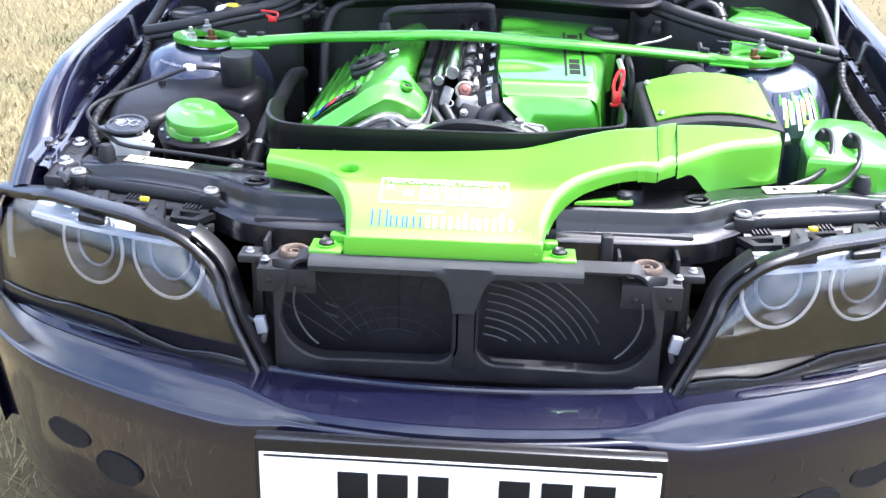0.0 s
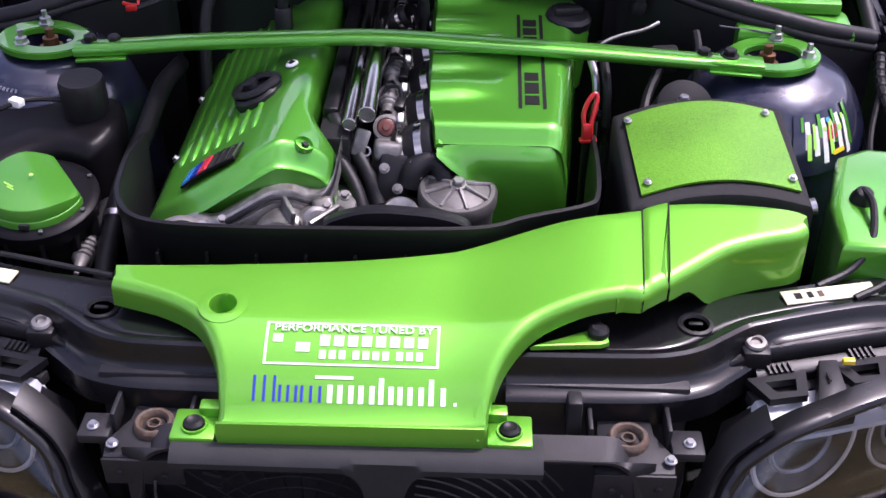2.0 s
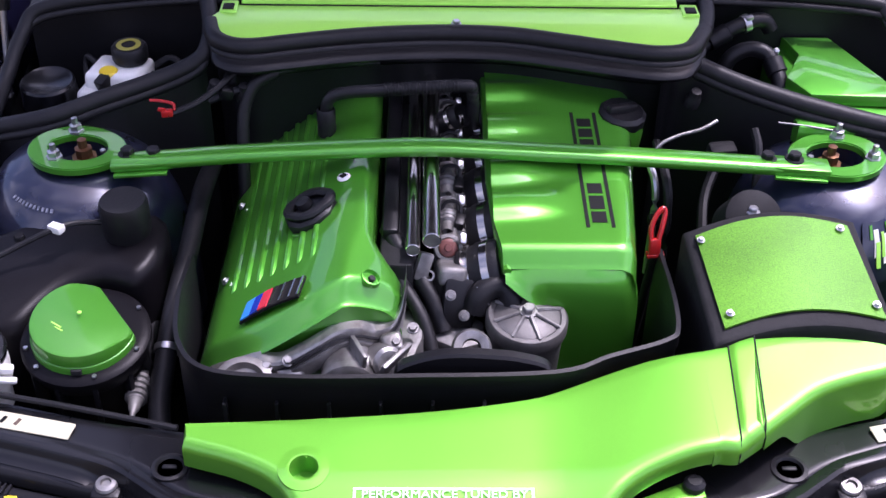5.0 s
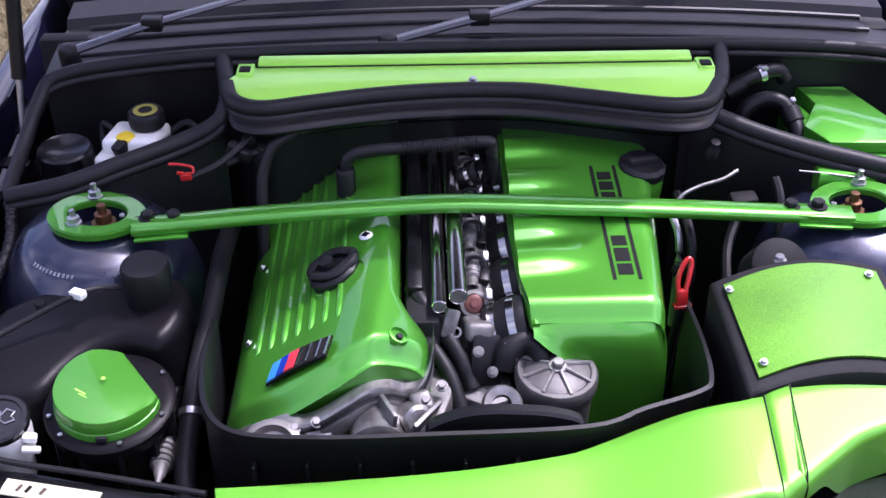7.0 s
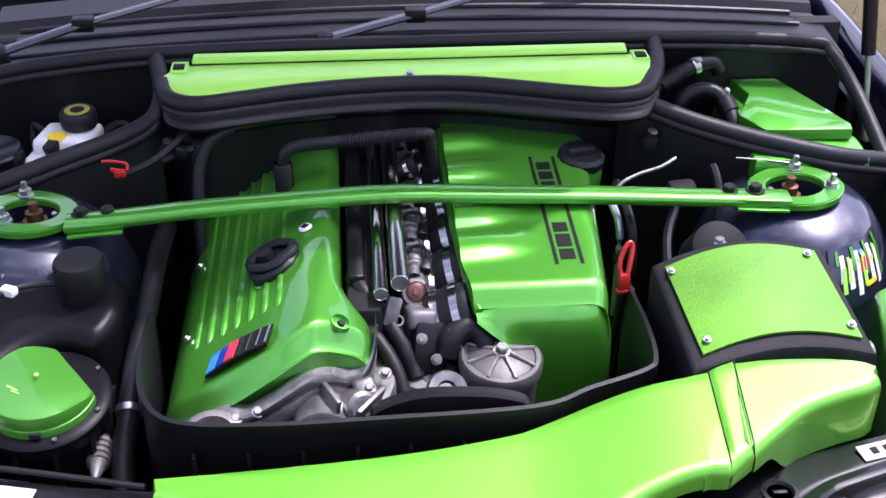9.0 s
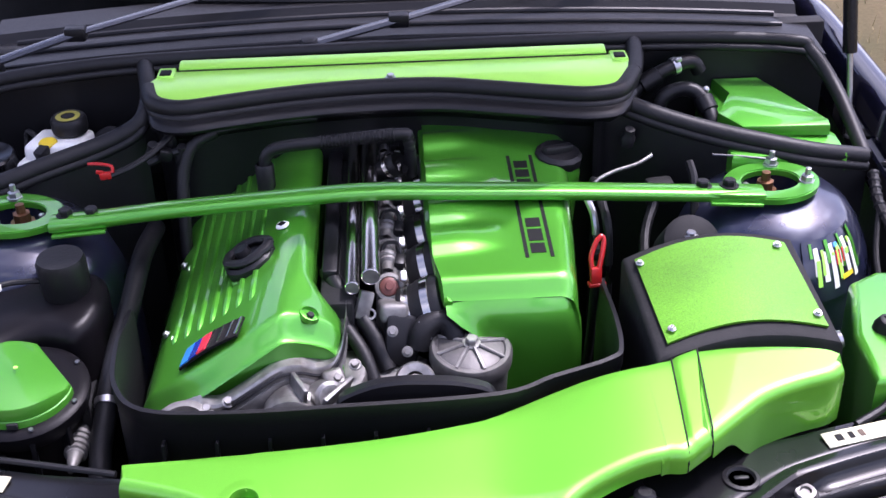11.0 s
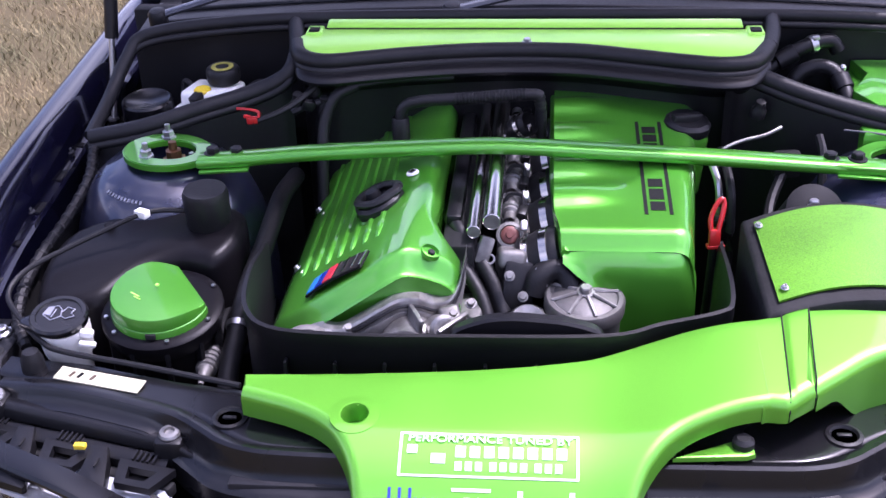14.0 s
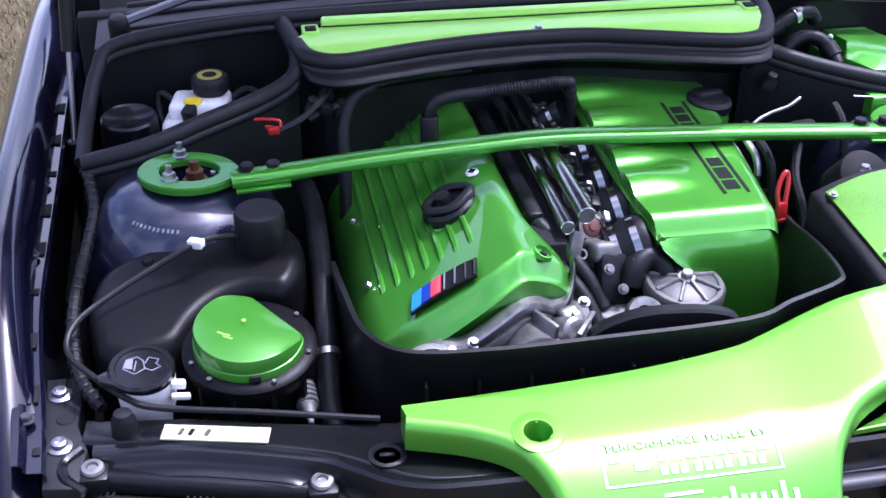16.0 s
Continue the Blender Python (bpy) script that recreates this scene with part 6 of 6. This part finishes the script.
for x, y in ((0.535, 0.305), (0.572, 0.285)):
    g = part("grommet", lathe([(0.014, 0), (0.014, 0.006), (0.010, 0.016), (0.006, 0.018), (0, 0.018)], (x, y, 0.798), (0.1, -0.2, 1), 18), RUBBER, tank)
    part("lead", tube([(x, y, 0.814), (x + 0.004, y - 0.03, 0.812), (x - 0.005, y - 0.075, 0.792), (x - 0.03, y - 0.10, 0.77), (x - 0.07, y - 0.12, 0.76)], 0.0045, 8, smooth=5), RUBBER, g)
stick = thing("tower_sticker", "white and green sticker on the dark strut tower", "sticker", (0.52, 0.45, 0.8))


def on_tower(x, y, off=0.0015):
    r = math.hypot(x - RING[1].x, y - RING[1].y)
    prof = [(0.082, -0.019), (0.098, -0.031), (0.112, -0.052), (0.126, -0.085), (0.139, -0.13), (0.15, -0.26)]
    z = -0.020
    for (r0, h0), (r1, h1) in zip(prof, prof[1:]):
        if r > r0:
            z = h0 + (h1 - h0) * min(1, (r - r0) / (r1 - r0))
    return RING[1].z + z + 0.05 * (x - RING[1].x) + 0.06 * (y - RING[1].y) + off


def tower_patch(name, a0, a1, r0, r1, mat, off, parent=stick):
    rows = []
    for i in range(9):
        a = radians(a0 + (a1 - a0) * i / 8)
        rows.append([(RING[1].x + r * math.cos(a), RING[1].y + r * math.sin(a), on_tower(RING[1].x + r * math.cos(a), RING[1].y + r * math.sin(a), off)) for r in [r0 + (r1 - r0) * j / 6 for j in range(7)]])
    return part(name, sheet(rows, thick=0.0008), mat, parent)


tower_patch("backing", -84, -34, 0.098, 0.131, TOWER, 0.0012)
for k in range(6):
    tower_patch("white_streak", -76 + 6.2 * k, -72.5 + 6.2 * k, 0.104 + 0.004 * (k % 2), 0.120 + 0.004 * (k % 3), NATURAL, 0.0022 + 0.0001 * k)
for k in range(10):
    tower_patch("splash", -79 + 4.1 * k, -77 + 4.1 * k + 0.8 * (k % 2), 0.101 + 0.006 * ((k * 2) % 3), 0.111 + 0.005 * ((k * 7) % 4), GREEN_PALE if k % 3 else GREEN_DEEP, 0.0034 + 0.0002 * k)
tower_patch("blue_mark", -60, -57, 0.106, 0.109, LIGHTBLUE, 0.006)
for k in range(3):
    tower_patch("red_mark", -60 + 3.0 * k, -59 + 3.0 * k, 0.112, 0.119, REDENAMEL, 0.006)
tower_patch("yellow_mark", -57, -48, 0.125, 0.127, YELLOW, 0.006)

# small things deep in the bay
ss = thing("pressure_sensor", "bright ribbed metal sensor beside the green lid housing", "sensor", (-0.385, 0.238, 0.70))
prof = [(0.010, -0.03), (0.010, 0.0)]
for k in range(4):
    prof += [(0.013, 0.002 + 0.009 * k), (0.013, 0.007 + 0.009 * k), (0.0105, 0.008 + 0.009 * k), (0.0105, 0.010 + 0.009 * k)]
lie = Vector((0.029, -1.000, 0.000))
at = Vector((-0.388, 0.284, 0.722))
part("ribbed_body", lathe(prof + [(0.008, 0.040), (0.0065, 0.050), (0.0035, 0.056), (0.003, 0.064), (0, 0.065)], at, lie, 20), CAST, ss)
part("boot", lathe([(0.009, -0.10), (0.0105, -0.06), (0.013, -0.012), (0.012, 0.001)], at, lie, 18), RUBBER, ss)
rh = thing("radiator_hose", "thick black rubber hose along the engine", "hose", (-0.35, 0.4, 0.7))
part("hose", tube([(-0.352, 0.66, 0.78), (-0.350, 0.55, 0.80), (-0.352, 0.45, 0.785), (-0.356, 0.36, 0.77), (-0.36, 0.30, 0.74), (-0.362, 0.25, 0.71), (-0.35, 0.19, 0.69)], 0.013, 12, smooth=5), RUBBER, rh)
part("hose_clip", lathe([(0.0135, -0.004), (0.0155, -0.004), (0.0155, 0.004), (0.0135, 0.004)], (-0.359, 0.31, 0.745), (0, 1, 0.5), 22), ZINC, rh)
for s in (-1, 1):
    wl = thing("wiring_loom", "black taped wiring loom along the inner wing", "wiring loom", (s * 0.63, 0.45, 0.78), "wing looms")
    path = spline([(s * 0.625, 0.60, 0.845), (s * 0.618, 0.55, 0.825), (s * 0.628, 0.48, 0.800), (s * 0.634, 0.40, 0.790), (s * 0.632, 0.33, 0.780), (s * 0.622, 0.28, 0.765), (s * 0.60, 0.245, 0.752)], 8)
    part("loom", tube(path, 0.007, 8), RUBBER, wl)
    bm = bmesh.new()
    for q, q2 in zip(path[::2], path[1::2]):
        add_lathe(bm, [(0.0072, -0.003), (0.0084, -0.0015), (0.0084, 0.0015), (0.0072, 0.003)], q, q2 - q, 10)
    tagged(part("tape", bm, RUBBER, wl), kind="stuff")
    part("spur", tube([(s * 0.618, 0.55, 0.825), (s * 0.600, 0.50, 0.79), (s * 0.588, 0.45, 0.775), (s * 0.585, 0.41, 0.77)], 0.004, 8, smooth=4), RUBBER, wl)
lm = thing("bulkhead_loom", "black ribbed cable running down the bulkhead to the engine", "wiring loom", (-0.27, 0.66, 0.9))
part("loom", tube([(-0.255, 0.668, 0.918), (-0.285, 0.655, 0.905), (-0.300, 0.640, 0.870), (-0.302, 0.620, 0.82), (-0.304, 0.60, 0.74)], 0.0085, 10, smooth=6), RUBBER, lm)
part("branch", tube([(-0.285, 0.655, 0.903), (-0.318, 0.650, 0.896), (-0.345, 0.645, 0.886)], 0.0055, 8, smooth=4), RUBBER, lm)
part("branch", tube([(-0.255, 0.668, 0.918), (-0.20, 0.682, 0.921), (-0.12, 0.690, 0.922)], 0.0045, 8, smooth=4), RUBBER, lm)
part("connector", box((-0.322, 0.648, 0.897), (0.018, 0.016, 0.016), 0.003, (10, 20, 15)), PLASTIC, lm)
tb = thing("tower_bracket", "folded steel bracket below the strut tower", "bracket", (-0.54, 0.42, 0.78))
part("bracket", box((-0.548, 0.438, 0.800), (0.055, 0.03, 0.012), 0.004, (10, 0, 10)), TOWER, tb)
bolt(tb, (-0.552, 0.436, 0.808), 0.007, mat=DARK)
vin = thing("stamped_mark_strip", "pale stamped marks on the painted strut tower", "stamping", (-0.52, 0.44, 0.84))
for k in range(11):
    a = radians(226 + 3.6 * k)
    r = 0.092
    x, y = RING[-1].x + r * math.cos(a), RING[-1].y + r * math.sin(a)
    part("bar", box((x, y, RING[-1].z - 0.0262 + 0.05 * -(x - RING[-1].x) + 0.06 * (y - RING[-1].y)), (0.0030, 0.0052, 0.0016), 0, (-35 * math.sin(a), 35 * math.cos(a), 90 + math.degrees(a))), SILVERED, vin)

# hoses and brackets on the offside
hos = thing("coolant_hoses", "black rubber hoses and a metal clamp beside the bulkhead", "hose", (0.38, 0.78, 0.9))
part("hose", tube([(0.318, 0.765, 0.895), (0.340, 0.772, 0.915), (0.372, 0.780, 0.932), (0.400, 0.788, 0.940), (0.418, 0.792, 0.938), (0.428, 0.792, 0.925)], 0.0108, 14, smooth=5), PLASTIC, hos)
part("hose_collar", lathe([(0.0110, -0.016), (0.0138, -0.014), (0.0138, 0.014), (0.0110, 0.016)], (0.352, 0.7745, 0.921), (1, 0.25, 0.5), 22), PLASTIC, hos)
part("clamp", lathe([(0.0110, -0.0045), (0.0128, -0.0045), (0.0128, 0.0045), (0.0110, 0.0045)], (0.390, 0.785, 0.9375), (1, 0.28, 0.28), 24), ZINC, hos, "bright steel hose clamp")
part("clamp_screw", box((0.392, 0.779, 0.949), (0.010, 0.008, 0.006), 0.001, (0, -15, 10)), ZINC, hos)
part("hose", tube([(0.352, 0.735, 0.86), (0.362, 0.742, 0.902), (0.388, 0.745, 0.918), (0.412, 0.738, 0.915), (0.424, 0.722, 0.900), (0.428, 0.702, 0.885), (0.430, 0.680, 0.85)], 0.0110, 14, smooth=5), PLASTIC, hos)
part("fitting", lathe([(0.0112, -0.012), (0.0140, -0.010), (0.0140, 0.010), (0.0112, 0.012)], (0.423, 0.724, 0.902), (0.3, -0.7, -0.6), 18), PLASTIC, hos)
part("bleed_screw", lathe(disc_profile(0.0045, 0.010), (0.424, 0.735, 0.915), (0, -0.2, 1), 10), ZINC, hos)
part("motor", lathe([(0.045, -0.1), (0.045, 0.0), (0.035, 0.012), (0, 0.014)], (0.392, 0.715, 0.845), (0, -0.1, 1), 30), PLASTIC, hos)
mp = thing("metal_pipe", "thin bent bright metal pipe behind the plenum", "pipe", (0.3, 0.68, 0.85))
part("pipe", tube([(0.236, 0.560, 0.835), (0.237, 0.566, 0.856), (0.246, 0.574, 0.868), (0.270, 0.584, 0.875), (0.300, 0.592, 0.880), (0.322, 0.604, 0.886)], 0.0027, 10, smooth=6), ALU, mp)
vp = thing("vent_pipes", "thin dark metal pipes standing beside the plenum", "pipe", (0.24, 0.5, 0.7))
part("pipe", tube([(0.238, 0.52, 0.70), (0.238, 0.525, 0.80), (0.236, 0.535, 0.835), (0.23, 0.56, 0.85)], 0.005, 8, smooth=4), ZINC, vp)
part("pipe", tube([(0.252, 0.50, 0.70), (0.252, 0.51, 0.80), (0.250, 0.53, 0.84), (0.245, 0.60, 0.855)], 0.006, 8, smooth=4), RUBBER, vp)
part("holder", box((0.244, 0.515, 0.79), (0.030, 0.014, 0.012), 0.003), PLASTIC, vp)
tc = thing("tower_cables", "black cables and a small relay behind the strut tower", "cable", (0.37, 0.58, 0.8))
part("cable", tube([(0.372, 0.60, 0.875), (0.374, 0.575, 0.86), (0.372, 0.55, 0.82), (0.37, 0.53, 0.74)], 0.006, 8, smooth=4), RUBBER, tc)
part("relay", box((0.335, 0.605, 0.832), (0.038, 0.024, 0.035), 0.006, (10, 0, 8)), DARK, tc)
part("cable", tube([(0.33, 0.60, 0.82), (0.31, 0.56, 0.79), (0.30, 0.50, 0.76), (0.295, 0.46, 0.70)], 0.007, 8, smooth=4), RUBBER, tc)
part("stay", tube([(0.405, 0.610, 0.880), (0.44, 0.604, 0.879), (0.475, 0.596, 0.877)], 0.0016, 8), ARM, tc)
sen = thing("air_mass_sensor", "dark round sensor housing behind the air filter box", "sensor", (0.35, 0.46, 0.8))
part("drum", lathe([(0.036, 0), (0.036, 0.05), (0.028, 0.055), (0, 0.055)], (0.335, 0.47, 0.81), (0.1, -0.6, 0.7), 26), DARK, sen)
bolt(sen, (0.338, 0.440, 0.855), 0.006)
